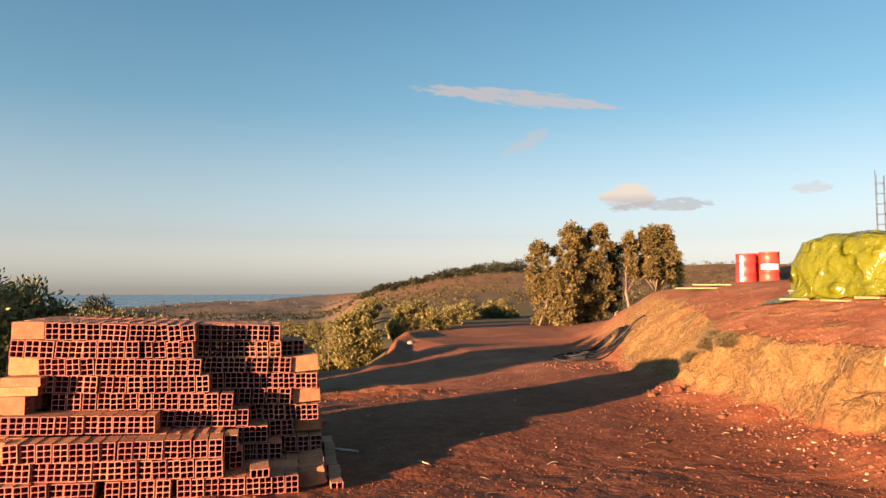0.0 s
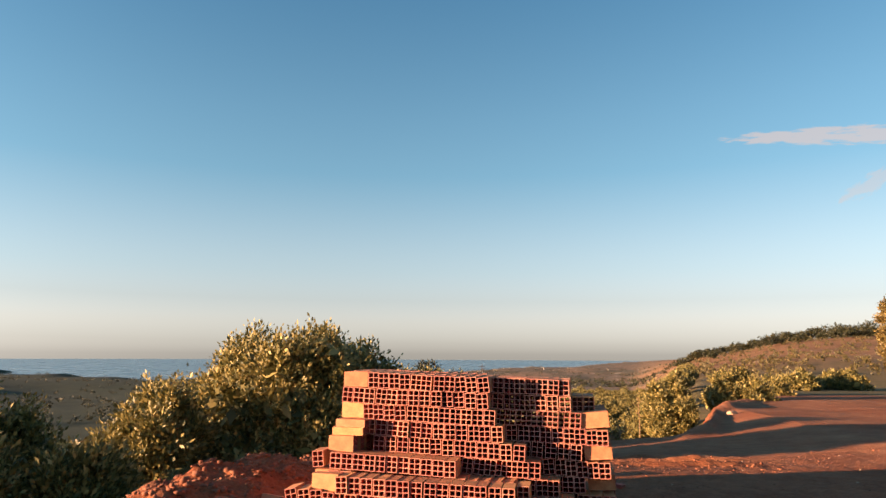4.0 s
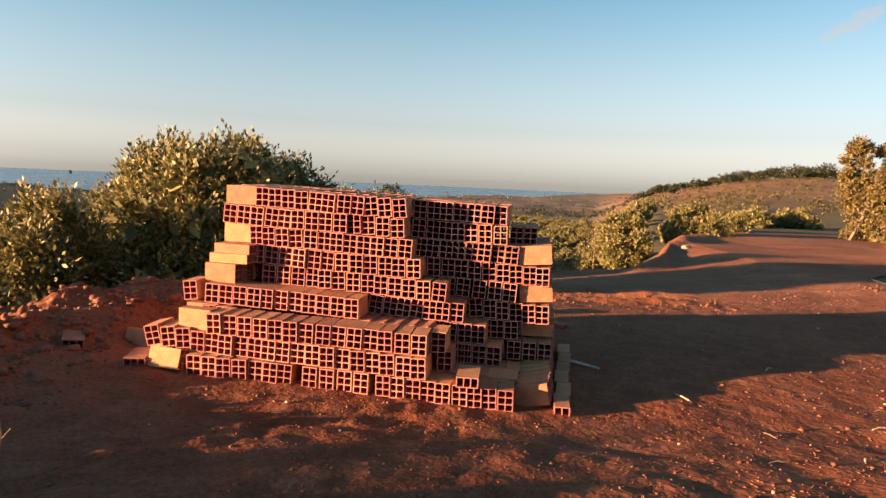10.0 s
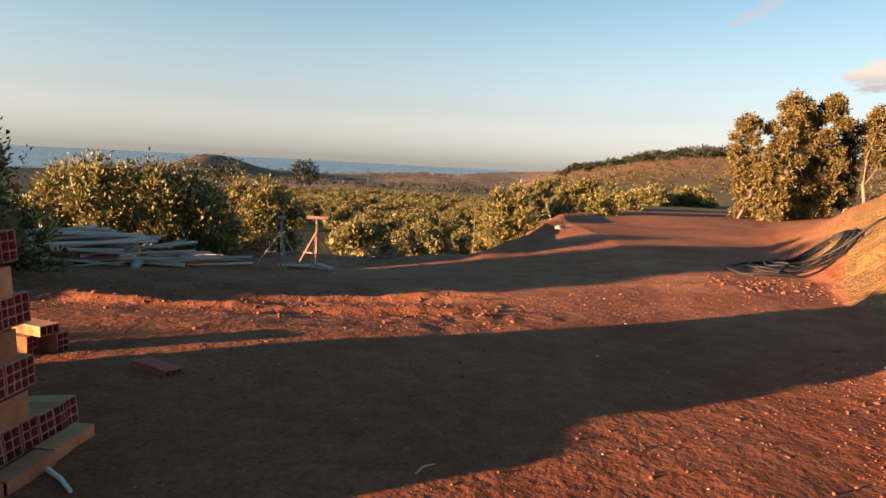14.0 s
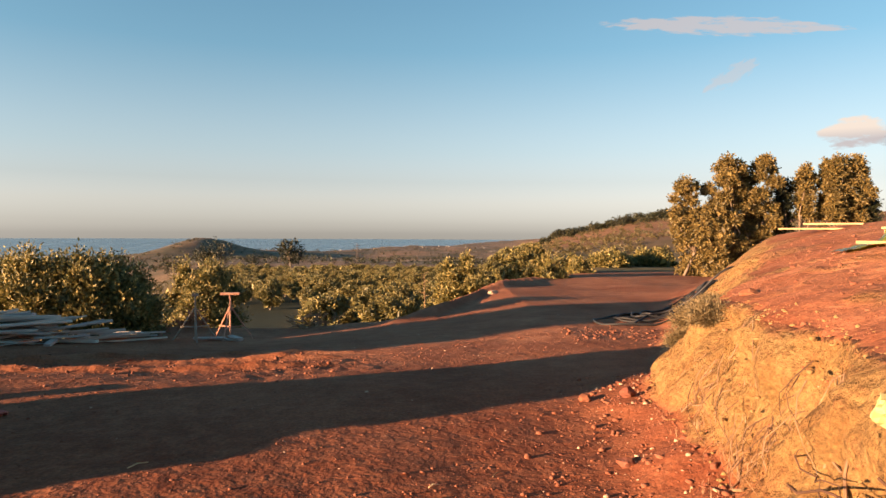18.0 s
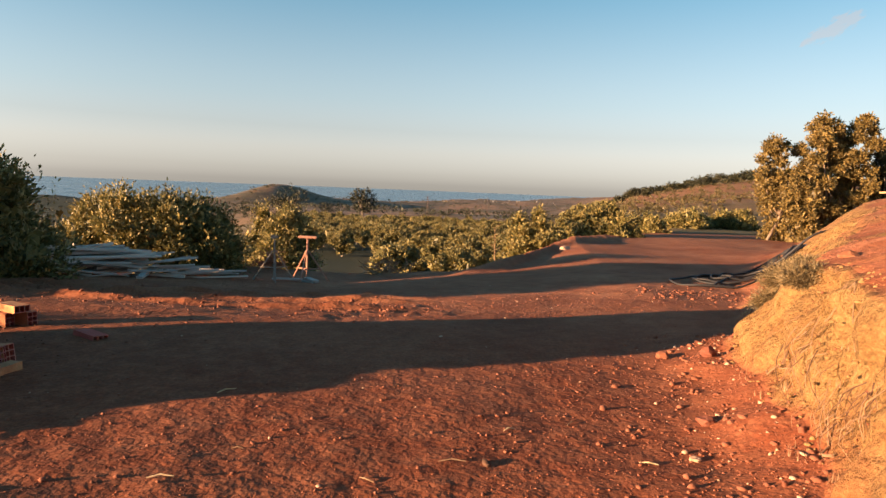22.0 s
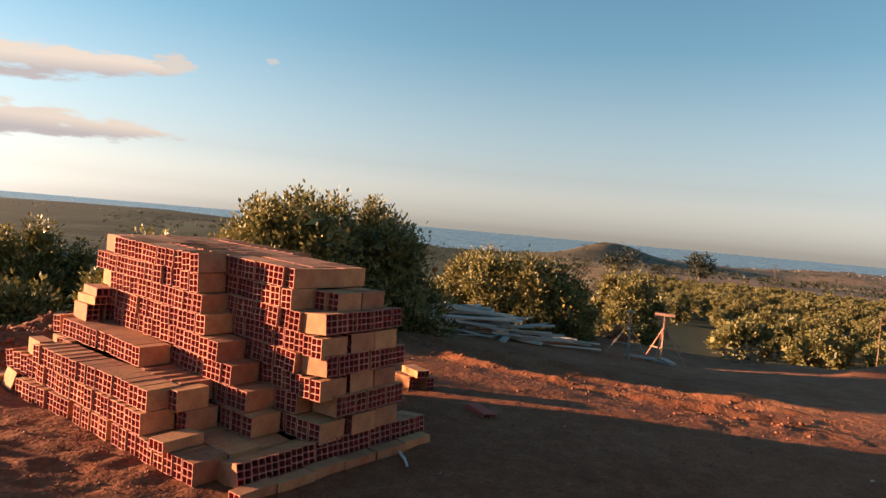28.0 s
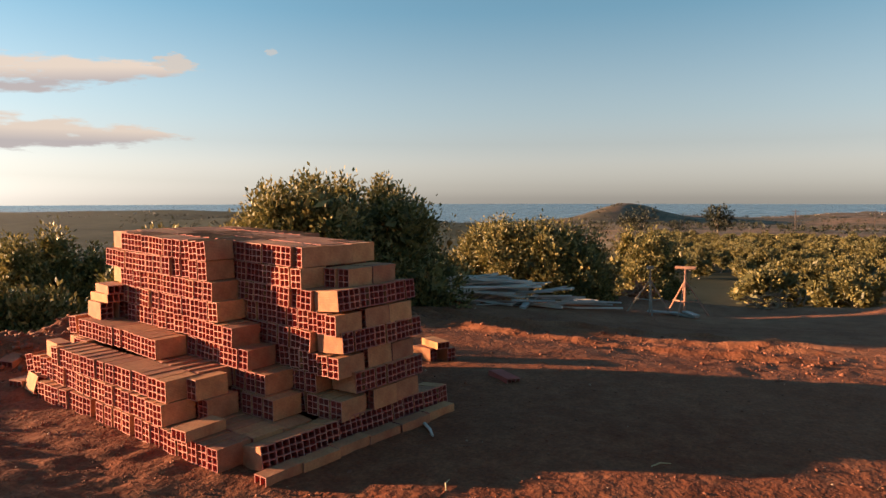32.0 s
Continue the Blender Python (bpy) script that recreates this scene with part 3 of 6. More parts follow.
gx, gy = axis(-6.3, 7.6, 0.045, 4700, 1.062), axis(-5.6, 10.0, 0.045, 4700, 1.06)
GX, GY = np.meshgrid(gx, gy)
GZ = land(GX, GY)
nx, ny = len(gx), len(gy)
idx = np.arange(nx * ny).reshape(ny, nx)
quads = np.stack([idx[:-1, :-1], idx[:-1, 1:], idx[1:, 1:], idx[1:, :-1]], -1).reshape(-1, 4)
steep = np.clip(np.hypot(*np.gradient(GZ, gy, gx)) - 0.5, 0, 1) * step(40, 15, np.hypot(GX, GY))
DX = steep * (0.12 * rough_land(GY, GZ * 1.3, 0.36, 99, 3, 0.65) + 0.035 * np.abs(rough_land(GY + 0.4 * GX, GZ * 1.5, 0.14, 101, 2)))      # the cut face is broken and undercut
ground = new("ground", mesh_from("ground", np.stack([GX + DX, GY + DX * 0.3, GZ], -1).reshape(-1, 3), quads, [M_GROUND]))
tagged(ground, "bare red earth yard falling to dry hills and coast", "ground", kind="structure")
smooth(ground)
gdl, gde = pad_left(GY) - GX, GY - pad_end(GX)
grad = np.hypot(*np.gradient(GZ, gy, gx))
gfoot = bank_foot(GY)
zone_bank = step(0.45, 1.0, grad + 0.35 * rough_land(GX, GY, 0.6, 15, 3)) * step(-0.1, 0.25, GX - gfoot + 0.12 * rough_land(GX, GY, 0.5, 13, 3)) * step(20, 9, GY) + 0.45 * step(0.2, 0.6, rough_land(GX, GY, 1.3, 17, 4)) * step(0.2, 1.2, GX - gfoot) * step(4, 2, GX - gfoot)
rimmed = np.maximum(gdl, gde) + 0.5 * rough_land(GX, GY, 1.2, 19, 3)
zone_dry = step(0.4, 1.6, rimmed) * np.where(GX > gfoot + 1, 0, 1)
zone_dry = np.maximum(zone_dry, step(20, 34, np.hypot(GX, GY)) * np.where((GX > 1.0) & (GY < 40) & (gde < -0.2), 0.0, 1.0))
zone_far = step(60, 160, np.hypot(GX, GY))
gaz = np.degrees(np.arctan2(-GX, GY))
zone_green = most(step(18, 32, gaz) * step(20, 40, np.hypot(GX, GY)), 0.92 * step(24, 38, gaz) * step(0.3, 1.3, rimmed), 0.9 * step(5, 13, gaz) * step(12, 17, np.hypot(GX, GY)) * step(0.3, 1.5, rimmed) * step(140, 70, np.hypot(GX, GY))) * step(150, 128, gaz) * step(4200, 1800, np.hypot(GX, GY))
zone_dust = (0.3 * step(1.0, 3.4, GY) + 0.7 * step(3.8, 7.0, GY)) * step(0.1, -0.5, rimmed) * np.clip(0.62 + 0.5 * rough_land(GX, GY, 1.7, 23, 4), 0, 1) * np.where(GX > gfoot + 0.3, 0.0, 1.0) + np.clip(0.75 + 0.5 * rough_land(GX, GY, 1.1, 25, 4), 0, 1) * step(0.3, 0.9, GX - gfoot) * step(60, 25, np.hypot(GX, GY))
for key, val in (("dust", zone_dust), ("hill", step(-4, -9, gaz)), ("bank", np.clip(zone_bank, 0, 1)), ("dry", zone_dry), ("far", zone_far), ("green", zone_green)):
    ground.data.attributes.new(key, "FLOAT", "POINT").data.foreach_set("value", val.ravel().astype(np.float32))

bm = bmesh.new()
bmesh.ops.create_circle(bm, cap_ends=True, radius=4850, segments=128)
sea = part("water", bm, sea_material(), None)
sea.location = (0, 0, -39)
tagged(sea, "calm blue sea reaching to the horizon", "sea", kind="structure")


# ---- the stack of hollow bricks ----
BW, BL, BH = 0.100, 0.240, 0.138


def hollow(w, length, h, nxh, nzh, wall=0.0064, soft=0.004):
    """A hollow clay brick, its holes running along y; it stands on z = 0, middle at x = y = 0."""
    def cuts(size, n):
        hole = (size - wall * (n + 1)) / n
        out, v = [0.0], 0.0
        for _ in range(n):
            out += [v + wall, v + wall + hole]
            v += wall + hole
        return np.array(out + [size])
    xs, zs = cuts(w, nxh) - w / 2, cuts(h, nzh)
    bm = bmesh.new()
    grid = [[[bm.verts.new((x, y, z)) for z in zs] for x in xs] for y in (-length / 2, length / 2)]
    for i in range(len(xs) - 1):
        for k in range(len(zs) - 1):
            a, b = grid[0], grid[1]
            q0 = (a[i][k], a[i + 1][k], a[i + 1][k + 1], a[i][k + 1])
            q1 = (b[i][k], b[i + 1][k], b[i + 1][k + 1], b[i][k + 1])
            if i % 2 and k % 2:
                rings = []
                for q in (q0, q1):
                    ring = []
                    for j in range(4):
                        p, before, after = q[j].co, q[j - 1].co, q[(j + 1) % 4].co
                        ring += [bm.verts.new(p + (before - p).normalized() * soft), bm.verts.new(p + (after - p).normalized() * soft)]
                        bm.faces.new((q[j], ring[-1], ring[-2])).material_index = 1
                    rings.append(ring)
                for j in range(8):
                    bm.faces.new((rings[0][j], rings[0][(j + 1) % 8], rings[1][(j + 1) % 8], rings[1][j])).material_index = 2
            else:
                bm.faces.new(q0).material_index = 1
                bm.faces.new(q1[::-1]).material_index = 1
    n, m = len(xs) - 1, len(zs) - 1
    for i in range(n):
        bm.faces.new((grid[0][i][0], grid[1][i][0], grid[1][i + 1][0], grid[0][i + 1][0]))
        bm.faces.new((grid[0][i][m], grid[0][i + 1][m], grid[1][i + 1][m], grid[1][i][m]))
    for k in range(m):
        bm.faces.new((grid[0][0][k], grid[0][0][k + 1], grid[1][0][k + 1], grid[1][0][k]))
        bm.faces.new((grid[0][n][k], grid[1][n][k], grid[1][n][k + 1], grid[0][n][k + 1]))
    bmesh.ops.recalc_face_normals(bm, faces=bm.faces)
    me = bpy.data.meshes.new("brick")
    bm.to_mesh(me)
    bm.free()
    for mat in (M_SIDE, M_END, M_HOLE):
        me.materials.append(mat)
    return me


BRICK = hollow(BW, BL, BH, 2, 3)
SLAB = hollow(0.14, 0.29, 0.068, 3, 1)
SLIM = hollow(0.10, 0.29, 0.068, 2, 1)
stack = empty("brick_stack", pose(-1.4, 0.7, 0.03), "stepped stack of hollow red clay bricks on bare earth", "brick stack")
rng = random.Random(4)
placed = []


def base(x):
    return 0.015 + 0.034 * (-x - 0.4)


def lay(x, y, row, turn=0.0, seen=True, mesh=BRICK, dz=0.0, tilt=0.0, lean=0.0, roll=0.0):
    """One brick, its middle over (x, y), in that course from the ground."""
    wave = Vector((x * 1.0, row * 5.7, y * 1.5))
    flip = -1 if 90 < turn % 360 < 270 else 1
    m = pose(x + rng.uniform(-0.004, 0.004) + 0.012 * noise.noise(wave + Vector((9, 0, 0))), y + rng.gauss(0, 0.0045) + 0.045 * noise.noise(wave),
             base(x) + (row - 1) * 0.14 + dz + rng.uniform(0, 0.002) + 0.010 * noise.noise(wave * 1.7), lean, tilt + flip * roll + rng.gauss(0, 0.6), turn + rng.gauss(0, 1.2))
    placed.append((seen, mesh, m))


def course(x0, x1, y_front, row, seen=True):
    """Bricks side by side with their ends to the front, in bundles that have slipped a little together."""
    n = max(1, round((x1 - x0) / 0.1035))
    left = 0
    for i in range(n):
        if left == 0:
            left, lean, yaw, push = rng.randint(3, 6), rng.gauss(0, 2.8), rng.gauss(0, 1.6), max(-0.012, min(0.008, rng.gauss(0, 0.008)))
        left -= 1
        lay(x0 + (i + 0.5) * (x1 - x0) / n, y_front + BL / 2 + push, row, yaw + (0 if rng.random() < 0.5 else 180), seen, tilt=0, roll=lean)


# three front courses, the fourth set back
for x0, x1 in ((-2.58, -1.87), (-1.79, -1.33), (-1.285, -0.40)):
    course(x0, x1, -0.08, 1)
course(-1.95, -1.2, 0.165, 1, False)
course(-2.58, -0.97, -0.06, 2)
course(-2.47, -0.98, -0.03, 3)
course(-2.64, -1.50, 0.21, 4)
for i in range(3):
    lay(-2.85 + i * 0.104, 0.06, 2, 4, tilt=-12 + 4 * i, dz=0.012)
lay(-2.745, 0.33, 4, 3, tilt=-5, dz=0.004)
lay(-2.74, -0.03, 1, 82, lean=0, tilt=16, dz=0.012)
lay(-2.86, 0.15, 1, 60, dz=0.0)
lay(-2.98, 0.02, 1, 15, mesh=SLAB, dz=0.0)
lay(-2.58, 0.05, 3, 83, dz=0.004)
lay(-2.64, 0.28, 3, 90, seen=False)
# left block
right_edge = {9: -1.24, 8: -1.245, 7: -1.20, 6: -1.12, 5: -0.93, 4: -0.80}
left_edge = {9: -2.38, 8: -2.62, 7: -2.40, 6: -2.40, 5: -2.32, 4: -1.50}
for row, x1 in right_edge.items():
    course(left_edge[row], x1, 0.46, row)
for row in (9, 7):
    lay(-2.51, 0.56, row, 85)
    lay(-2.51, 0.67, row, 93, seen=False)
lay(-2.54, 0.50, 5, 88)
lay(-2.56, 0.38, 5, 84)
lay(-2.51, 0.40, 6, 86, mesh=SLAB)
lay(-2.49, 0.41, 6, 82, mesh=SLAB, dz=0.071)
lay(-2.52, 0.62, 5, 90, seen=False)
lay(-2.52, 0.62, 6, 90, seen=False)
# steps down to the right in front of the right block
course(-1.50, -0.84, 0.46, 3, False)
lay(-0.79, 0.58, 3)
lay(-0.69, 0.58, 3)
course(-0.98, -0.62, 0.46, 2, False)
for x in (-0.57, -0.67, -0.77):
    lay(x, 0.56, 2)
lay(-0.92, 0.22, 3)
lay(-0.88, 0.30, 2)
course(-1.5, -0.98, 0.21, 3, False)
course(-1.5, -0.98, 0.20, 2, False)
for yf in (0.165, 0.41):
    course(-0.98, -0.40, yf, 1)
lay(-0.70, 0.02, 2, 0, mesh=SLAB)
lay(-0.52, 0.24, 2, 4, mesh=SLAB, dz=-0.066)
# right block
inner = {9: -1.25, 8: -1.25, 7: -1.24, 6: -1.12, 5: -0.90, 4: -0.78, 3: -0.62, 2: -0.50}
outer = {9: -0.53, 8: -0.53, 7: -0.46, 6: -0.20, 5: -0.45, 4: -0.19, 3: -0.42, 2: -0.16}
for row in inner:
    course(inner[row], outer[row], 0.712, row)
    course(inner[row] - 0.31, inner[row], 0.712, row, False)
# right-hand side: courses end on and lengthwise in turn
for row, x, y0, n, up in ((7, -0.315, 0.775, 8, 5.5), (5, -0.300, 0.805, 8, 4.5), (3, -0.270, 0.875, 7, 3.0)):
    for i in range(n):
        lay(x, y0 + i * 0.101, row, 90 if i else 86, lean=-up, dz=0.016)
for row, x, up in ((6, -0.245, 4.0), (4, -0.235, 3.0), (2, -0.200, 2.0)):
    for i in range(2):
        lay(x, 1.115 + i * 0.245, row, tilt=-up, dz=0.012)
for i in range(2):
    lay(-0.585, 1.11 + i * 0.245, 9)
lay(-0.475, 1.06, 8)
lay(-0.365, 1.08, 8)
lay(-0.475, 1.31, 8)
lay(-0.37, 1.33, 8)
for i in range(17):
    lay(-0.275 + 0.0025 * i + 0.006 * math.sin(i), 0.125 + i * 0.104, 1, 80 + 0.5 * i, lean=-13 + 0.4 * i, dz=0.004)
for i in range(6):
    lay(-0.105 + 0.045 * (0.12 + i * 0.285) + 0.006 * math.sin(i * 2.1), 0.115 + i * 0.290, 1, -2, mesh=SLIM, dz=-0.012)
# top layer, back and left side
for yf in (0.71, 0.96, 1.21):
    course(-2.62, -1.26, yf, 9, yf < 0.9)
for yf in (0.99, 1.24):
    course(-1.22, -0.64, yf, 9, False)
for row in range(1, 9):
    course(-2.62, -0.62 if row > 7 else -0.42, 1.22, row, False)
    for yf in (0.71, 0.965):
        course(-2.62, -2.40, yf, row, False)
# unseen extra row at the back, added to widen the stack's shadow
for row in range(1, 10):
    course(-2.62, -1.40, 1.465, row, False)
for row in (1, 2, 3, 4):
    course(-2.64, -2.42, 0.45, row, False)
    course(-2.64, -2.42, 0.20, row, False) if row < 4 else None
seen_now = [p for p in placed if p[0]]
rest = [p for p in placed if not p[0]] + seen_now[300:]
inv = stack.matrix_world.inverted()
for _, me, m in seen_now[:300]:
    b = new("brick", me)
    b.parent = stack
    b.matrix_local = inv @ m
bm = bmesh.new()
for _, me, m in rest:
    tmp = bmesh.new()
    tmp.from_mesh(me)
    tmp.transform(inv @ m)
    tm = bpy.data.meshes.new("tmp")
    tmp.to_mesh(tm)
    tmp.free()
    bm.from_mesh(tm)
    bpy.data.meshes.remove(tm)
tagged(part("bricks_behind", bm, [M_SIDE, M_END, M_HOLE], stack), kind="stuff")


def loose(name, me, x, y, z, turn, label, lean=0, tilt=0):
    b = new(name, me)
    b.matrix_world = pose(x, y, z, lean, tilt, turn)
    return tagged(b, label, "brick", "loose bricks")


g0 = ground_at(-1.05, 2.95)
loose("brick", BRICK, -1.00, 2.98, g0 - 0.01, 78, "loose hollow red brick lying on the earth")
loose("brick", BRICK, -1.14, 2.86, g0 - 0.01, 84, "loose hollow red brick lying on the earth")
loose("brick", SLAB, -1.06, 2.93, g0 + 0.128, 70, "thin hollow brick on top of two loose bricks")
loose("brick", SLAB, -3.58, 0.12, ground_at(-3.58, 0.12) - 0.02, 35, "thin pale brick half sunk in red earth", 6, 5)
loose("brick", BRICK, -3.22, 0.38, ground_at(-3.22, 0.38) - 0.05, 80, "hollow red brick half sunk in red earth", 4, 12)
# sides take the darker hole clay: the shade on this slab is in its colour
SLAB_SHADED = SLAB.copy()
SLAB_SHADED.materials[0] = M_HOLE
loose("brick", SLAB_SHADED, -0.12, 2.68, ground_at(-0.12, 2.68) - 0.035, 66, "thin red brick half sunk in shaded earth", 3, 4)


# ---- plants ----
def leaves_on(twigs, rnd, leaf, width, per, length):
    """Leaves as pointed four-cornered blades along twigs: a list of (origin, way), or two arrays."""
    if isinstance(twigs, list):
        twigs = np.array([t[0] for t in twigs]), np.array([t[1] for t in twigs])
    n = len(twigs[0]) * per
    o, d = np.repeat(twigs[0], per, 0), np.repeat(twigs[1], per, 0)
    along = np.tile(np.linspace(0.1, 1.0, per), len(twigs[0]))[:, None] * length * rnd.uniform(0.7, 1.2, (n, 1))
    spread = rnd.normal(size=(n, 3))
    way = d * 0.9 + spread * 0.55
    way /= np.linalg.norm(way, axis=1, keepdims=True)
    side = np.cross(way, rnd.normal(size=(n, 3)))
    side /= np.linalg.norm(side, axis=1, keepdims=True) + 1e-9
    size = leaf * rnd.uniform(0.7, 1.3, (n, 1))
    p = o + d * along + spread * length * 0.10
    v = np.stack([p, p + way * size * 0.5 + side * width * size / leaf, p + way * size, p + way * size * 0.5 - side * width * size / leaf], 1).reshape(-1, 3)
    return v, np.arange(n * 4).reshape(-1, 4)


def crown_twigs(rnd, blobs, count, rise=0.5):
    """Twigs starting inside and on the outside of rounded clumps."""
    vol = np.array([b[3] ** 2 for b in blobs])
    pick = rnd.choice(len(blobs), count, p=vol / vol.sum())
    out = []
    for i in pick:
        cx, cy, cz, r = blobs[i]
        w = rnd.normal(size=3)
        w /= np.linalg.norm(w)
        if w[2] < -0.5:
            w[2] *= 0.3
        d = w + np.array([0, 0, rise]) + rnd.normal(size=3) * 0.3
        out.append((np.array([cx, cy, cz]) + w * r * rnd.uniform(0.55, 0.95) ** 0.7, d / np.linalg.norm(d)))
    return out


def clumps(rnd, rx, ry, rz, z0, count, r):
    """Uneven clumps filling an upright oval whose foot is at z0."""
    out = []
    for _ in range(count):
        while True:
            p = rnd.uniform(-1, 1, 3)
            if 0.25 < p @ p < 1:
                break
        out.append((p[0] * rx * 0.78, p[1] * ry * 0.78, z0 + rz + p[2] * rz * 0.8, r * rnd.uniform(0.6, 1.25)))
    return out


def tree_parts(name, label, category, trunk_r, height, blobs, twigs, leaf, width, per, length, seed, bark, green, stems=3, rise=0.5, group="", fork=0.35, shoots=0, core=0):
    """Trunk with limbs reaching into the clumps, and a crown of single leaves, round the origin."""
    rnd = np.random.default_rng(seed)
    t = empty(name, Matrix(), label, category, group)
    bm = bmesh.new()
    lean = rnd.uniform(-0.12, 0.12, 2)
    f = Vector((lean[0] * height, lean[1] * height, height * fork))
    tube(bm, [(0, 0, -0.25), (0.02, 0, 0.05), f * 0.55 + Vector((0.03, -0.02, 0)), f], [trunk_r * 1.5, trunk_r * 1.15, trunk_r * 0.95, trunk_r * 0.85], 9)
    order = rnd.permutation(len(blobs))
    for k, i in enumerate(order[: max(stems, min(len(blobs), 9))]):
        b = Vector(blobs[i][:3])
        start = f * (0.75 + 0.25 * rnd.random())
        mid = start.lerp(b, 0.5) + Vector(rnd.normal(size=3)) * 0.08 * height * 0.4
        tube(bm, [start, mid, b, b + Vector((0, 0, blobs[i][3] * 0.4))], [trunk_r * 0.6, trunk_r * 0.38, trunk_r * 0.2, trunk_r * 0.08], 6)
    smooth(part("trunk", bm, bark, t))
    v, q = leaves_on(crown_twigs(rnd, blobs, twigs, rise), rnd, leaf, width, per, length)
    if core:
        pick = rnd.integers(len(blobs), size=core)
        mid = np.array([b[:3] for b in blobs])[pick] + rnd.normal(size=(core, 3)) * np.array([b[3] for b in blobs])[pick][:, None] * 0.33
        a = rnd.normal(size=(core, 3))
        a /= np.linalg.norm(a, axis=1, keepdims=True)
        c = np.cross(a, rnd.normal(size=(core, 3)))
        c /= np.linalg.norm(c, axis=1, keepdims=True)
        big = leaf * rnd.uniform(1.2, 2.2, (core, 1))
        v3 = np.stack([mid - a * big, mid + c * big * 0.5, mid + a * big, mid - c * big * 0.5], 1).reshape(-1, 3)
        v, q = np.concatenate([v, v3]), np.concatenate([q, np.arange(core * 4).reshape(-1, 4) + len(v)])
    if shoots:
        up = sorted(blobs, key=lambda b: -(b[2] + b[3]))[: len(blobs) // 2]
        tops = []
        for _ in range(shoots):
            b = up[rnd.integers(len(up))]
            way = np.array([*rnd.normal(0, 0.22, 2), 1.0])
            tops.append((np.array(b[:3]) + np.array([*rnd.normal(0, 0.5, 2), 0.55]) * b[3], way / np.linalg.norm(way)))
        v2, q2 = leaves_on(tops, rnd, leaf, width, 12, length * 1.35)
        v, q = np.concatenate([v, v2]), np.concatenate([q, q2 + len(v)])
    crown = new("crown", mesh_from("crown", v, q, [green]))
    crown.parent = t
    return t


def olive(x, y, top, rx, ry, seed, twigs, label, floor=None, leaf=0.082, green=None, clear=0.02, plumes=5, out=(0.36, 0.56), low=0.70):
    """An olive bush: several leafy plumes of uneven height rising from the foot."""
    g = ground_at(x, y) if floor is None else floor
    h = top - g - 0.30
    rnd = np.random.default_rng(seed)
    small = min(rx, ry)
    blobs = []
    for p in range(plumes):
        a = p * 2 * math.pi / plumes + rnd.uniform(-0.5, 0.5)
        q = rnd.uniform(*out) if p else 0.10
        tall = h * (rnd.uniform(low, 0.99) if p else 1.0)
        px, py, wide = rx * q * math.cos(a), ry * q * math.sin(a), rnd.uniform(0.36, 0.50)
        for k in range(11):
            u, b = (k + rnd.random()) / 11, k * 2.4 + rnd.uniform(-0.5, 0.5)
            r = small * np.interp(u, [0, 0.3, 0.7, 1], [0.20, 0.27, 0.22, 0.12]) * rnd.uniform(0.75, 1.2)
            spread = wide * np.interp(u, [0, 0.3, 0.7, 1], [0.9, 1.0, 0.7, 0.12]) * rnd.uniform(0.5, 1.0)
            blobs.append((px + rx * spread * math.cos(b), py + ry * spread * math.sin(b), max(tall * (clear + 0.06 + (0.94 - clear) * u) - r * 0.9, r * 0.5), r))
    t = tree_parts("olive_tree", label, "olive tree", 0.035 + rx * 0.016, h, blobs, int(twigs * 1.5), leaf, leaf * 0.22, 9, 0.26, seed, M_BARK, green or M_OLIVE, 4, 0.9, "olive trees by the yard", 0.28, int(twigs * 0.07), int(twigs * 2.6))
    t.matrix_world = pose(x, y, g)
    return t


olive(-5.25, 5.7, 2.20, 2.05, 2.22, 11, 6400, "broad silvery olive tree behind the bricks, lit from one side", plumes=9, out=(0.48, 0.66), low=0.86)
olive(-4.42, 10.95, 1.36, 2.1, 1.15, 12, 4400, "bushy olive tree behind the pile of boards", plumes=9, out=(0.45, 0.62), low=0.78)
olive(-4.2, 18.2, 0.98, 1.5, 1.4, 14, 2800, "golden-lit olive tree beyond the yard's edge", plumes=7, low=0.78)
olive(-9.3, 2.95, 1.22, 1.55, 1.3, 15, 3000, "broad dark olive tree further down the slope", clear=0.1)
olive(-5.75, 1.15, 0.62, 0.55, 0.5, 27, 1000, "low leafy olive shoots behind the earth heap")
olive(-6.1, 3.1, 1.22, 0.90, 0.8, 16, 2300, "pale leafy young olive tree behind the earth heap")
# two trees out of view, added to shade the earth before the bricks
olive(-8.6, -5.5, 1.34, 0.68, 0.68, 17, 900, "unseen olive tree beyond the car, added for its long shadow")
olive(-8.7, -6.9, 1.45, 0.30, 0.36, 26, 350, "unseen slender olive tree beyond the car, added for its shadow")
olive(-6.63, 0.28, 0.92, 0.80, 0.75, 18, 1700, "small olive tree with forked trunk below the earth rim", clear=0.24)
olive(-8.6, -1.3, 0.42, 0.9, 0.9, 28, 900, "dark olive bush on the shaded slope below the rim")
olive(4.05, 29.5, 0.75, 1.5, 1.3, 21, 1500, "sunlit bushy olive tree at the rim of the track", leaf=0.12)
olive(7.6, 31.5, 1.05, 1.9, 1.5, 22, 1600, "sunlit bushy olive tree at the rim of the track", leaf=0.12)
olive(15.6, 49.2, 0.6, 2.3, 2.0, 23, 900, "low sunlit bush beyond the track", leaf=0.18)
olive(19.9, 52.0, 0.8, 2.4, 2.0, 24, 900, "low sunlit bush beyond the track", leaf=0.18)
olive(10.6, 38.0, 0.5, 1.5, 1.4, 25, 700, "low bush beyond the track", leaf=0.15)

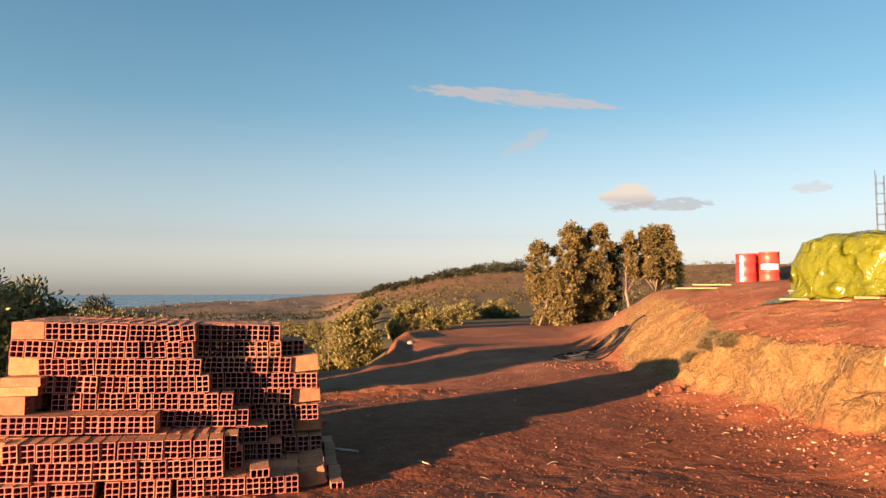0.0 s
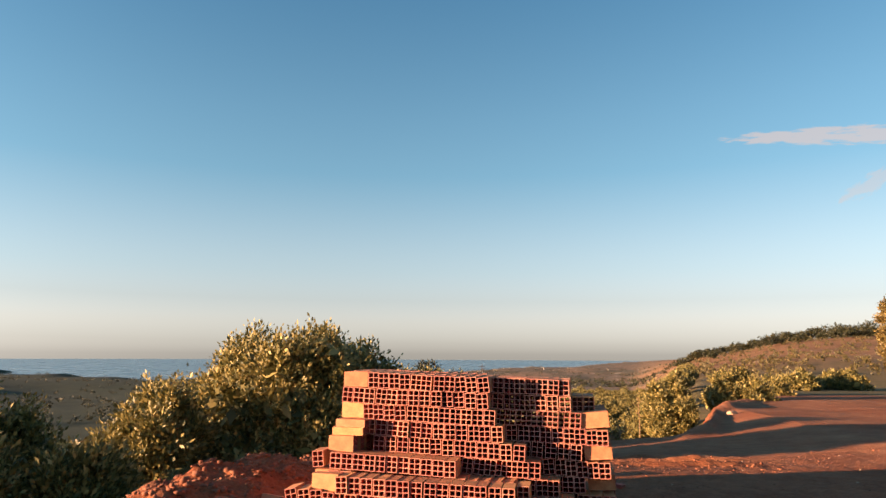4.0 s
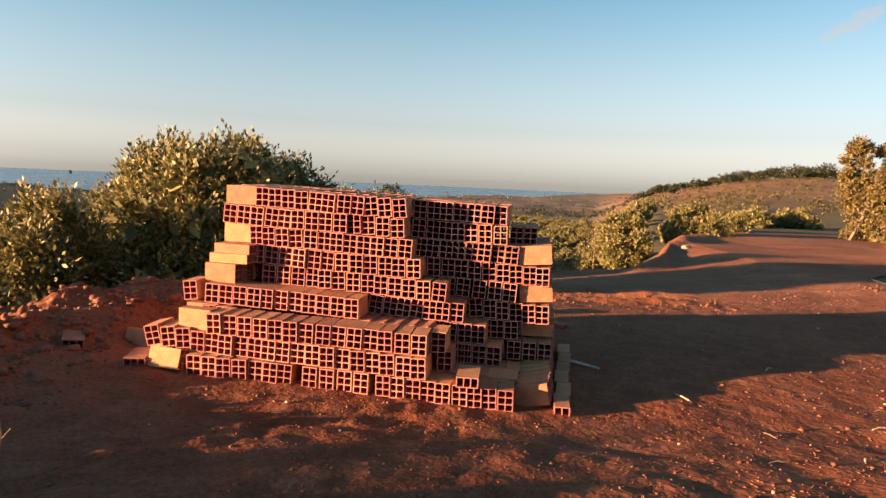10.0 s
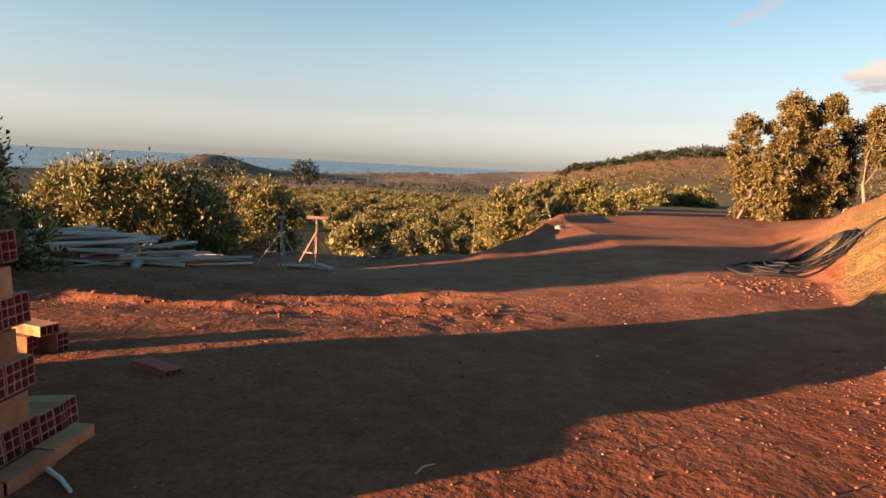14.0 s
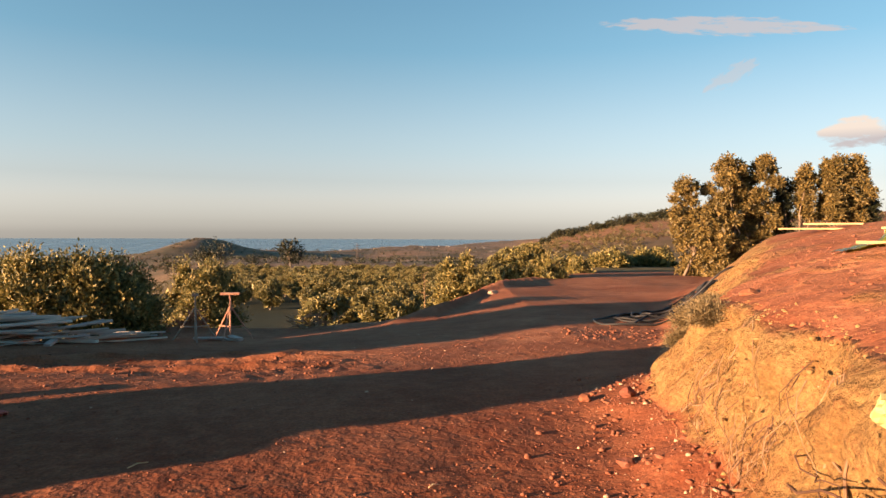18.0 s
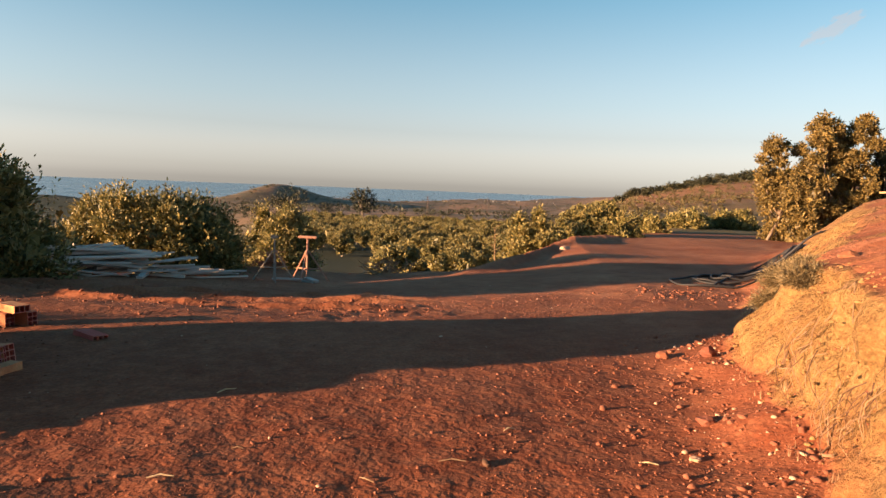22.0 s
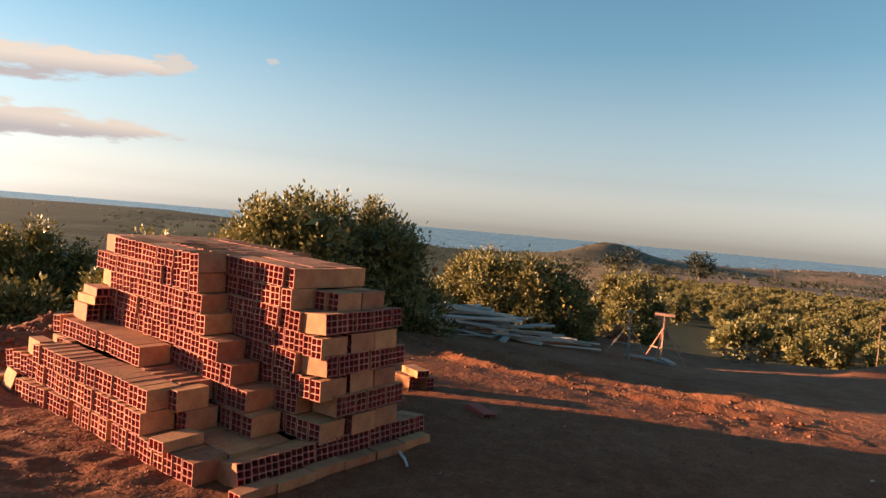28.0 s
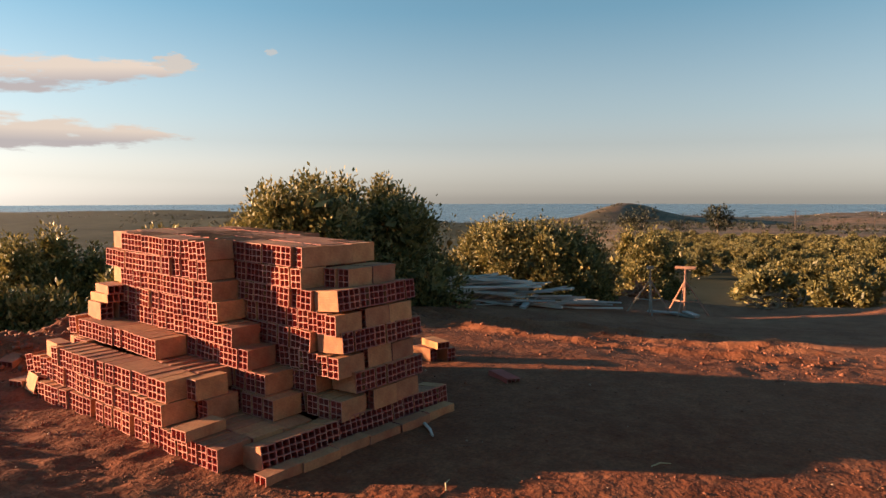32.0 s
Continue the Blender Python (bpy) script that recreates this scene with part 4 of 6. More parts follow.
# the grove in the hollow
rnd = np.random.default_rng(77)
kinds = []
for k in range(5):
    blobs = clumps(rnd, 1.35, 1.35, 0.95, 0.30, 12, 0.55)
    kinds.append(tree_parts("olive_tree", "young olive tree in the planted grove", "olive tree", 0.08, 2.0, blobs, 420, 0.17, 0.05, 6, 0.22, 80 + k, M_BARK, M_GROVE, 3, 0.5, "olive grove", core=500))
spots = []
for j in range(0, 26):
    for i in range(-16, 16):
        x, y = i * 3.5 + (j % 2) * 1.75 + rnd.uniform(-0.7, 0.7), 37 + j * 4.1 + rnd.uniform(-0.8, 0.8)
        az = math.degrees(math.atan2(-x, y))
        if -9 < az < 19 and not (9 < az < 19 and y < 58) and not (az < -5 and y > 110) and len(spots) < 298:
            spots.append((x, y))
for n, (x, y) in enumerate(spots):
    m = pose(x, y, ground_at(x, y), 0, 0, rnd.uniform(0, 360)) @ Matrix.Scale(rnd.uniform(0.72, 1.08), 4)
    if n < 5:
        kinds[n].matrix_world = m
    else:
        c = copy_thing(kinds[n % 5], m)
        c.scale = m.to_scale()


def tall_tree(x, y, top, rx, seed, label, twigs=900, low=0.08, green=None):
    g = ground_at(x, y)
    h = top - g
    r2 = np.random.default_rng(seed)
    blobs = []
    for k in range(24):
        u, a = low + (1 - low) * (k + r2.random()) / 24, k * 2.4 + r2.uniform(-0.5, 0.5)
        wide = rx * np.interp((u - low) / (1 - low), [0, 0.25, 0.6, 0.85, 1], [0.55, 0.8, 0.85, 0.7, 0.3]) * r2.uniform(0.35, 1.0)
        blobs.append((wide * math.cos(a), wide * math.sin(a), h * u - rx * 0.25 - 0.2, rx * r2.uniform(0.20, 0.38)))
    t = tree_parts("eucalyptus_tree", label, "tree", 0.09, h, blobs, int(twigs * 2.2), 0.12, 0.034, 8, 0.22, seed, M_BARK_EUC, green or M_EUC, 9, 0.1, "trees on the ridge", 0.3, core=twigs)
    t.matrix_world = pose(x, y, g)


RAGGED = "tall ragged eucalyptus with pale trunk and brownish leaves"
tall_tree(16.1, 34.0, 4.85, 0.85, 201, RAGGED, 420, 0.38)
tall_tree(16.7, 34.6, 2.6, 0.8, 202, RAGGED, 260, 0.05)
tall_tree(18.3, 34.0, 6.15, 1.22, 203, RAGGED, 1300, 0.10)
tall_tree(20.3, 34.2, 6.05, 0.95, 204, RAGGED, 1000, 0.10)
tall_tree(19.3, 34.8, 5.7, 1.15, 205, RAGGED, 1000, 0.05)
tall_tree(17.4, 33.2, 3.4, 0.9, 210, RAGGED, 500, 0.05)
tall_tree(21.55, 34.4, 4.85, 0.5, 206, "slim dark-leaved tree among the eucalypts", 420, 0.12, M_PINE)
tall_tree(22.5, 34.0, 5.45, 0.52, 207, RAGGED, 420, 0.52)
tall_tree(24.0, 34.0, 6.0, 0.95, 208, RAGGED, 800, 0.48)
tall_tree(25.3, 34.3, 6.1, 0.95, 209, RAGGED, 800, 0.45)
tall_tree(25.9, 34.0, 4.1, 0.62, 211, "dark lower crown beside the eucalypts", 260, 0.5, M_PINE)


def dark_tree(x, y, h, rx, seed, label):
    g = ground_at(x, y)
    r2 = np.random.default_rng(seed)
    blobs = clumps(r2, rx, rx, h * 0.42, h * 0.14, 12, rx * 0.5)
    t = tree_parts("pine_tree", label, "tree", h * 0.03, h, blobs, 320, h * 0.07, h * 0.016, 5, h * 0.10, seed, M_BARK, M_PINE, 4, 0.3)
    t.matrix_world = pose(x, y, g)


dark_tree(-38.6, 168, 8.3, 2.9, 301, "lone dark pine on the rise before the sea")
dark_tree(-58.5, 170, 6.8, 4.2, 302, "round dark pine on the rise before the sea")
dark_tree(-62.5, 172, 6.3, 3.0, 303, "brownish round tree beside the dark pine")
dark_tree(-71, 172, 4.6, 4.0, 304, "low dark tree on the rise before the sea")
dark_tree(-50, 174, 3.6, 3.5, 305, "low dark tree on the rise before the sea")

# woods and scrub on the far hill, too many to count
def scattered(name, label, pts, size, green, seed, per=26):
    """Rounded bushes of loose leaves at (x, y, breadth)."""
    r2 = np.random.default_rng(seed)
    p = np.array(pts)
    foot = np.repeat(np.stack([p[:, 0], p[:, 1], land(p[:, 0], p[:, 1]) + p[:, 2] * 0.25], -1), per, 0)
    w = r2.normal(size=(len(foot), 3))
    w /= np.linalg.norm(w, axis=1, keepdims=True)
    w[:, 2] = np.abs(w[:, 2])
    start = foot + w * np.repeat(p[:, 2], per)[:, None] * 0.55 * r2.uniform(0.5, 1, (len(foot), 1))
    v, q = leaves_on((start, w), r2, size, size * 0.3, 4, size * 1.2)
    tagged(new(name, mesh_from(name, v, q, [green])), label, "vegetation", kind="stuff")


r3 = np.random.default_rng(9)
pts = []
for k in range(150):
    az = 8 + 14 * r3.random() ** 0.8
    rr = 292 - (70 * r3.random() ** 1.3 if k % 3 == 0 else 12 * r3.random())
    pts.append((rr * math.sin(math.radians(az)), rr * math.cos(math.radians(az)), 1.5 + (0.6 + 0.11 * (az - 8)) * 2.6 * r3.random() ** 1.5))
scattered("pine_wood", "dark round pines along the hill's crest", pts, 0.5, M_PINE, 31, 90)
pts = []
for _ in range(1100):
    az = r3.uniform(7, 50)
    rr = r3.uniform(75, 300)
    pts.append((rr * math.sin(math.radians(az)), rr * math.cos(math.radians(az)), 0.35 + 1.5 * r3.random() ** 3))
scattered("hill_scrub", "dry scrub scattered over the brown hillside", pts, 0.28, M_HILLSCRUB, 32, 16)
pts = []
for _ in range(1700):
    az = r3.uniform(-62, 12)
    rr = r3.uniform(300, 1600)
    pts.append((rr * math.sin(math.radians(az)), rr * math.cos(math.radians(az)), r3.uniform(1.2, 4.2)))
scattered("valley_scrub", "dark bushes scattered over the coastal plain", pts, 0.9, M_PINE, 33, 12)
pts = []
for _ in range(700):
    az = r3.uniform(-88, -20)
    rr = 13 + 130 * r3.random() ** 1.6
    pts.append((rr * math.sin(math.radians(az)), rr * math.cos(math.radians(az)), r3.uniform(0.35, 1.3)))
scattered("slope_scrub", "dark green bushes covering the shaded slope", pts, 0.16, M_HILLSCRUB, 34, 60)


# ---- building site on the upper ground ----
def barrel(x, y, z, turn, label, banded=True):
    t = empty("barrel", pose(x, y, z, 0, 0, turn), label, "barrel", "oil barrels")
    bm = bmesh.new()
    lathe(bm, Matrix(), [(0.27, 0.0), (0.285, 0.005), (0.288, 0.03), (0.28, 0.04), (0.28, 0.27), (0.290, 0.285), (0.290, 0.30), (0.28, 0.315), (0.28, 0.57), (0.290, 0.585),
                         (0.290, 0.60), (0.28, 0.615), (0.28, 0.84), (0.288, 0.85), (0.285, 0.88), (0.27, 0.88), (0.268, 0.865), (0.02, 0.865)])
    smooth(part("drum", bm, M_RED, t))
    # white label on the banded barrel, a tall narrow white streak on the others
    bm = bmesh.new()
    for k in range(10 if banded else 2):
        a0, a1 = math.radians(-55 + k * 11), math.radians(-55 + (k + 1) * 11)
        q = [bm.verts.new((0.284 * math.cos(a), 0.284 * math.sin(a), h)) for a, h in ((a0, 0.36 if banded else 0.05), (a1, 0.36 if banded else 0.05), (a1, 0.53 if banded else 0.83), (a0, 0.53 if banded else 0.83))]
        bm.faces.new(q)
    part("white_strip", bm, M_WHITE, t, "plain white strip on the drum")
    bm = bmesh.new()
    lathe(bm, Matrix.Translation((0.17, 0, 0.865)), [(0.035, 0), (0.035, 0.018), (0.028, 0.02), (0.005, 0.02)], 12)
    part("bung", bm, M_BLACK, t)
    return t


for x, y, a, banded in ((13.20, 11.50, 250, False), (13.86, 11.85, 250, False), (13.70, 11.12, 235, True)):
    barrel(x, y, ground_at(x, y) - 0.01, a, "red steel oil barrel with white band on the upper ground" if banded else "red steel oil barrel with a white streak on the upper ground", banded)

# pallet of sacks under yellow film
PX, PY = 8.15, 2.68
pz = ground_at(7.7, 2.6) - 0.02
pallet = empty("pallet", pose(PX, PY, pz), "rough timber pallet under the yellow film", "pallet")
for dx in (-0.5, 0.0, 0.5):
    bm = bmesh.new()
    box(bm, pose(dx, 0, 0), 0.09, 1.9, 0.09, 0.004)
    part("bearer", bm, M_WOOD_NEW, pallet)
for i in range(9):
    bm = bmesh.new()
    box(bm, pose(0, -0.88 + i * 0.22, 0.092), 1.15, 0.13, 0.022, 0.003)
    part("slat", bm, M_WOOD_NEW, pallet)


def film_cover():
    """Plastic film hanging over the load in folds, trailing on the ground."""
    t = empty("plastic_cover", pose(PX, PY, pz), "glossy yellow-green plastic film draped over a pallet load", "plastic film")
    n_a, n_r = 170, 56
    v = []
    hx, hy, top = 0.60, 0.95, 0.93
    for j in range(n_r):
        s = j / (n_r - 1)
        for i in range(n_a):
            a = 2 * math.pi * i / n_a
            ca, sa = math.cos(a), math.sin(a)
            k = 1 / max((abs(ca) ** 5 + abs(sa) ** 5) ** 0.2, 1e-6)
            bx, by = ca * k * hx, sa * k * hy
            wr = 0.8 * noise.noise(Vector((ca * 2.6, sa * 2.6, s * 2.5))) + 0.5 * noise.noise(Vector((ca * 7, sa * 7, s * 7)))
            for f, g in ((3.2, 0.7), (7.0, 0.30), (16.0, 0.12)):
                wr += g * (0.75 - 2.2 * abs(noise.noise(Vector((ca * f + s * f * 0.8, sa * f, s * f * 1.3 - ca * f * 0.5)))))
            if s < 0.42:
                f = s / 0.42
                z = top + 0.06 + 0.05 * noise.noise(Vector((bx * f * 3, by * f * 3, 2.0))) - 0.07 * f ** 6
                p = (bx * f * 0.80, by * f * 0.84, z - 0.06 * f * f + 0.03 * wr * f)
            elif s < 0.9:
                f = (s - 0.42) / 0.48
                g = 0.82 + 0.26 * f ** 0.8 + (0.05 + 0.055 * f) * wr
                p = (bx * g, by * g, (top - 0.05) * (1 - f) + 0.03 * f + 0.03 * wr * (1 - f))
            else:
                f = (s - 0.9) / 0.1
                g = 1.08 + 0.12 * wr + f * (0.16 + 0.12 * noise.noise(Vector((ca * 2, sa * 2, 9))))
                if a > 1.2 and a < 2.8:
                    g += f * 0.28
                x, y = bx * g, by * g
                p = (x, y, ground_at(PX + x, PY + y) - pz + 0.035 + 0.015 * wr)
            v.append(p)
    q = [(j * n_a + i, j * n_a + (i + 1) % n_a, (j + 1) * n_a + (i + 1) % n_a, (j + 1) * n_a + i) for j in range(n_r - 1) for i in range(n_a)]
    cut = int(n_r * 0.9) - 1
    v = np.array(v)
    for name, j0, j1 in (("film", 0, cut), ("skirt", cut, n_r - 1)):
        quads = [[k - j0 * n_a for k in f] for f in q[j0 * n_a: j1 * n_a]]
        ob = new(name, mesh_from(name, v[j0 * n_a: (j1 + 1) * n_a], quads, [M_FILM]))
        ob.parent = t
        smooth(ob)
    return t


film_cover()
sacks = empty("sack_load", pose(PX, PY, pz + 0.116), "load of cement sacks hidden under the film", "sacks")
for layer in range(5):
    for i in range(2):
        for j in range(3):
            bm = bmesh.new()
            box(bm, pose(-0.20 + i * 0.40, -0.46 + j * 0.46, layer * 0.135), 0.39, 0.45, 0.13, 0.045)
            part("sack", bm, M_CONCRETE, sacks)
lid = empty("plank", pose(PX + 0.1, PY - 0.1, pz + 0.945, 0, 0, 66), "raw timber plank lying on the covered load", "plank")
bm = bmesh.new()
box(bm, Matrix(), 0.16, 0.5, 0.025, 0.003)
part("board", bm, M_WOOD_NEW, lid)


def plank(x, y, turn, length, label, z=None, w=0.13, t=0.028, mat=None, tilt=0, group="", lean=0):
    """A single sawn board."""
    bm = bmesh.new()
    box(bm, Matrix(), w, length, t, 0.003)
    ob = part("plank", bm, mat or M_WOOD_NEW, None)
    ob.matrix_world = pose(x, y, ground_at(x, y) + 0.02 if z is None else z, lean, tilt, turn)
    return tagged(ob, label, "plank", group)


for k, (x, y, a, n) in enumerate(((9.85, 9.1, 58, 1.0), (10.1, 8.95, 52, 0.9), (9.75, 9.35, 62, 0.7))):
    plank(x, y, a, n, "long pale timber plank on the upper ground", group="planks on the upper ground", z=ground_at(x, y) + 0.06 + 0.025 * k)
for k, (x, y, a, n) in enumerate(((7.38, 3.25, 24, 0.45), (7.34, 2.45, -9, 0.5), (7.36, 1.9, 12, 0.35))):
    plank(x, y, a, n, "short pale plank at the foot of the film", group="short planks")


def rebar_column(x, y, h, turn, label):
    z = ground_at(x, y)
    t = empty("rebar_column", pose(x, y, z, 0, 0, turn), label, "rebar", "rebar columns")
    for i, (dx, dy) in enumerate(((-0.1, -0.1), (0.1, -0.1), (0.1, 0.1), (-0.1, 0.1))):
        bm = bmesh.new()
        tube(bm, [(dx, dy, -0.1), (dx * 1.03, dy, h * 0.5), (dx * (1.1 + 0.1 * i), dy, h + 0.07 * i)], [0.0075] * 3, 6)
        part("bar", bm, M_STEEL, t)
    for k in range(int(h / 0.3)):
        bm = bmesh.new()
        zz = 0.12 + k * 0.3
        tube(bm, [(-0.11, -0.11, zz), (0.11, -0.11, zz), (0.11, 0.11, zz), (-0.11, 0.11, zz), (-0.11, -0.11, zz)], [0.005] * 5, 4)
        part("tie", bm, M_STEEL, t)
    return t


for x, y, h in ((16.55, 9.9, 3.0), (17.0, 8.55, 3.5), (17.6, 8.3, 3.1), (17.9, 7.75, 3.4), (19.2, 9.0, 3.2)):
    rebar_column(x, y, h, 12 * h, "upright cage of steel reinforcing bars")
bm = bmesh.new()
box(bm, pose(17.4, 8.3, ground_at(17.4, 8.3) - 0.2, 0, 0, 20), 3.2, 2.6, 0.62, 0.02)
tagged(part("foundation", bm, M_CONCRETE, None), "low grey concrete foundation with steel bars rising from it", "foundation")
plank(15.6, 7.3, 100, 1.9, "timber prop leaning by the foundation", z=ground_at(15.6, 7.3) + 0.25, w=0.1, t=0.1, lean=14)
plank(16.6, 7.1, 20, 1.1, "upright pale formwork board", z=ground_at(16.6, 7.1), w=0.5, t=0.03, lean=84)


# ---- things in the yard ----
def hose():
    """Black polythene pipe thrown down in loose loops, running up the bank."""
    t = empty("water_hose", Matrix(), "coil of black plastic water pipe lying across earth and bank", "hose")
    loops = ((7.55, 10.4, 1.45, 0.75, 20, 330), (7.75, 10.6, 1.15, 0.62, 35, 340), (7.8, 10.65, 1.2, 0.55, 60, 360), (7.95, 10.8, 0.95, 0.45, 25, 350), (8.05, 10.95, 0.8, 0.42, 20, 350))
    for k, (cx, cy, ra, rb, a0, span) in enumerate(loops):
        pts = []
        for i in range(49):
            a = math.radians(a0 + span * i / 48)
            u, w = ra * math.cos(a), rb * math.sin(a)
            c, s = math.cos(0.52), math.sin(0.52)
            x, y = cx + u * c - w * s, cy + u * s + w * c
            pts.append((x, y, ground_at(x, y) + 0.03 + 0.018 * k + 0.02 * math.sin(i * 0.7 + k)))
        bm = bmesh.new()
        tube(bm, pts, [0.021] * len(pts), 8)
        smooth(part("loop", bm, M_HOSE, t))
    pts = []
    for i in range(33):
        s = i / 32
        x, y = 6.9 + 2.0 * s, 9.55 + 1.0 * s + 0.5 * math.sin(s * 5)
        pts.append((x, y, ground_at(x, y) + 0.04 + 0.10 * math.sin(s * 3.14)))
    bm = bmesh.new()
    tube(bm, pts, [0.021] * len(pts), 8)
    smooth(part("loose_end", bm, M_HOSE, t))


hose()


def trestle(x, y, turn, label, mat, h=0.98, head=0.42, thick=0.036):
    z = ground_at(x, y)
    t = empty("trestle", pose(x, y, z, 0, 0, turn), label, "trestle", "site trestles")
    bm = bmesh.new()
    tube(bm, [(0, 0, 0.0), (0, 0, h)], [thick, thick], 6)
    part("post", bm, mat, t)
    bm = bmesh.new()
    box(bm, pose(0, 0, h), head, 0.09, 0.05, 0.004)
    part("head", bm, mat, t)
    for a in (20, 140, 260):
        bm = bmesh.new()
        c, s = math.cos(radians(a)), math.sin(radians(a))
        tube(bm, [(0.02 * c, 0.02 * s, h * 0.72), (0.46 * c, 0.46 * s, 0.0)], [0.016, 0.016], 6)
        part("leg", bm, mat, t)
        bm = bmesh.new()
        tube(bm, [(0.03 * c, 0.03 * s, 0.27), (0.31 * c, 0.31 * s, 0.27)], [0.014, 0.014], 5)
        part("brace", bm, mat, t)
    return t


trestle(-0.92, 10.85, 10, "three-legged timber trestle with reddish crosshead on earth", M_WOOD_RED, 0.24 - ground_at(-0.92, 10.85), 0.38, 0.024)
trestle(-1.42, 10.3, 35, "grey weathered three-legged timber trestle on earth", M_WOOD_DARK, 0.26 - ground_at(-1.42, 10.3), 0.12, 0.017)
for k, (x, y, a, n) in enumerate(((-0.95, 10.6, 70, 0.8), (-1.2, 10.45, 100, 0.6), (-0.7, 10.5, 40, 0.5))):
    plank(x, y, a, n, "short grey board lying under the trestles", mat=M_WOOD, group="boards under the trestles", z=ground_at(x, y) + 0.015 + 0.03 * k)

# pile of weathered boards and battens
r4 = random.Random(12)
for k in range(80):
    u, v = r4.gauss(0, 0.44), r4.gauss(0, 0.33)
    x, y = min(-4.0 + 1.15 * u - 0.55 * v, -2.9), 8.25 + 0.5 * u + 0.9 * v
    h = max(0.0, 0.46 - 0.30 * (u * u + v * v)) * r4.random()
    plank(x, y, r4.choice((-62, -58, -70, -50, -66, -30, 20)) + r4.uniform(-9, 9), r4.uniform(0.7, 1.9), "grey weathered board in a jumbled pile", mat=M_WOOD,
          w=r4.choice((0.05, 0.07, 0.1, 0.14)), t=r4.choice((0.022, 0.03, 0.05)), z=ground_at(x, y) + 0.02 + h, tilt=r4.uniform(-8, 8), lean=r4.uniform(-7, 7), group="pile of boards")
for k in range(12):
    x, y = -5.9 + r4.uniform(-0.8, 0.9), 9.6 + r4.uniform(-0.5, 0.6)
    plank(x, y, -64 + r4.uniform(-8, 8), r4.uniform(1.2, 2.6), "grey weathered board in a jumbled pile", mat=M_WOOD, w=0.1, z=ground_at(x, y) + 0.03 + 0.03 * k * r4.random(), group="pile of boards", lean=r4.uniform(-3, 3))
for k in range(9):
    x, y = -2.75 + r4.uniform(-0.5, 0.5), 10.0 + r4.uniform(-0.5, 0.4)
    plank(x, y, -70 + r4.uniform(-15, 15), r4.uniform(0.6, 1.4), "dark weathered batten beside the pile", mat=M_WOOD, w=0.05, z=ground_at(x, y) + 0.03 + 0.015 * k, group="pile of boards")
plank(-5.1, 9.35, 0, 0.55, "short upright grey stake at the board pile", mat=M_WOOD, w=0.07, t=0.05, z=ground_at(-5.1, 9.35) + 0.27, lean=90)


def brush(name, label, x, y, size, count, seed, mat, flat=0.7, thick=0.006, category="brushwood"):
    """Dead branches thrown together."""
    t = empty(name, pose(x, y, ground_at(x, y)), label, category)
    r = random.Random(seed)
    bm = bmesh.new()
    for _ in range(count):
        p = Vector((r.gauss(0, size * 0.3), r.gauss(0, size * 0.3), abs(r.gauss(0, size * 0.18))))
        d = Vector((r.gauss(0, 1), r.gauss(0, 1), r.gauss(0.25, flat))).normalized()
        pts, rad = [p], [thick]
        for k in range(4):
            d = (d + Vector((r.gauss(0, 0.35), r.gauss(0, 0.35), r.gauss(0, 0.3)))).normalized()
            p = p + d * size * r.uniform(0.1, 0.24)
            p.z = max(p.z, 0.005)
            pts.append(p.copy())
            rad.append(thick * (0.85 - 0.18 * k))
        tube(bm, pts, rad, 5)
    part("tangle", bm, mat, t)
    return t


brush("brushwood_heap", "reddish heap of uprooted stumps and dead branches", -2.75, 13.4, 0.6, 60, 3, M_BRUSH, 0.6, 0.02)
brush("brushwood_heap", "reddish heap of dead branches by the board pile", -3.1, 12.4, 0.4, 40, 4, M_BRUSH, 0.6, 0.018)
brush("brushwood_heap", "dark heap of roots at the yard's far edge", 0.1, 13.9, 0.7, 60, 5, M_ROOT, 0.4, 0.02)
brush("brushwood_heap", "pale twigs caught on the board pile", -3.9, 9.3, 0.4, 40, 6, M_STRAW, 0.5, 0.008)
brush("dry_twigs", "thin dark twigs lying on the red earth", -1.08, -3.05, 0.16, 9, 7, M_CHAR, 0.3, 0.003, "twigs")


def scrub(x, y, size, seed, label, count=650):
    """A dry cushion bush on the bank."""
    z = ground_at(x, y)
    t = empty("dry_bush", pose(x, y, z), label, "bush", "bushes on the bank")
    r = np.random.default_rng(seed)
    tw = []
    for _ in range(count):
        w = r.normal(size=3)
        w[2] = abs(w[2]) * 0.8
        w /= np.linalg.norm(w)
        tw.append((w * size * r.uniform(0.1, 0.55), w))
    v, q = leaves_on(tw, r, 0.034, 0.0026, 12, size * 0.6)
    ob = new("foliage", mesh_from("foliage", v, q, [M_SCRUB]))
    ob.parent = t
    return t


for k, (x, y, s) in enumerate(((5.85, 3.75, 0.19), (5.72, 3.15, 0.20), (5.66, 2.65, 0.18), (5.95, 3.4, 0.13), (5.22, -0.60, 0.13), (5.16, -0.80, 0.15), (5.28, -0.70, 0.13), (5.12, -1.00, 0.13))):
    scrub(x, y, s, 500 + k, "dry greyish cushion bush clinging to the bank's edge")


def stone(x, y, size, seed, label, mat=M_STONE, sink=0.3, name="stone", group="larger stones"):
    bm = bmesh.new()
    lump(bm, (0, 0, 0), size, seed, 0.45, 2)
    ob = part(name, bm, mat, None)
    ob.matrix_world = pose(x, y, ground_at(x, y) + size[2] * (1 - 2 * sink), 0, 0, seed * 37)
    return tagged(ob, label, "stone", group)


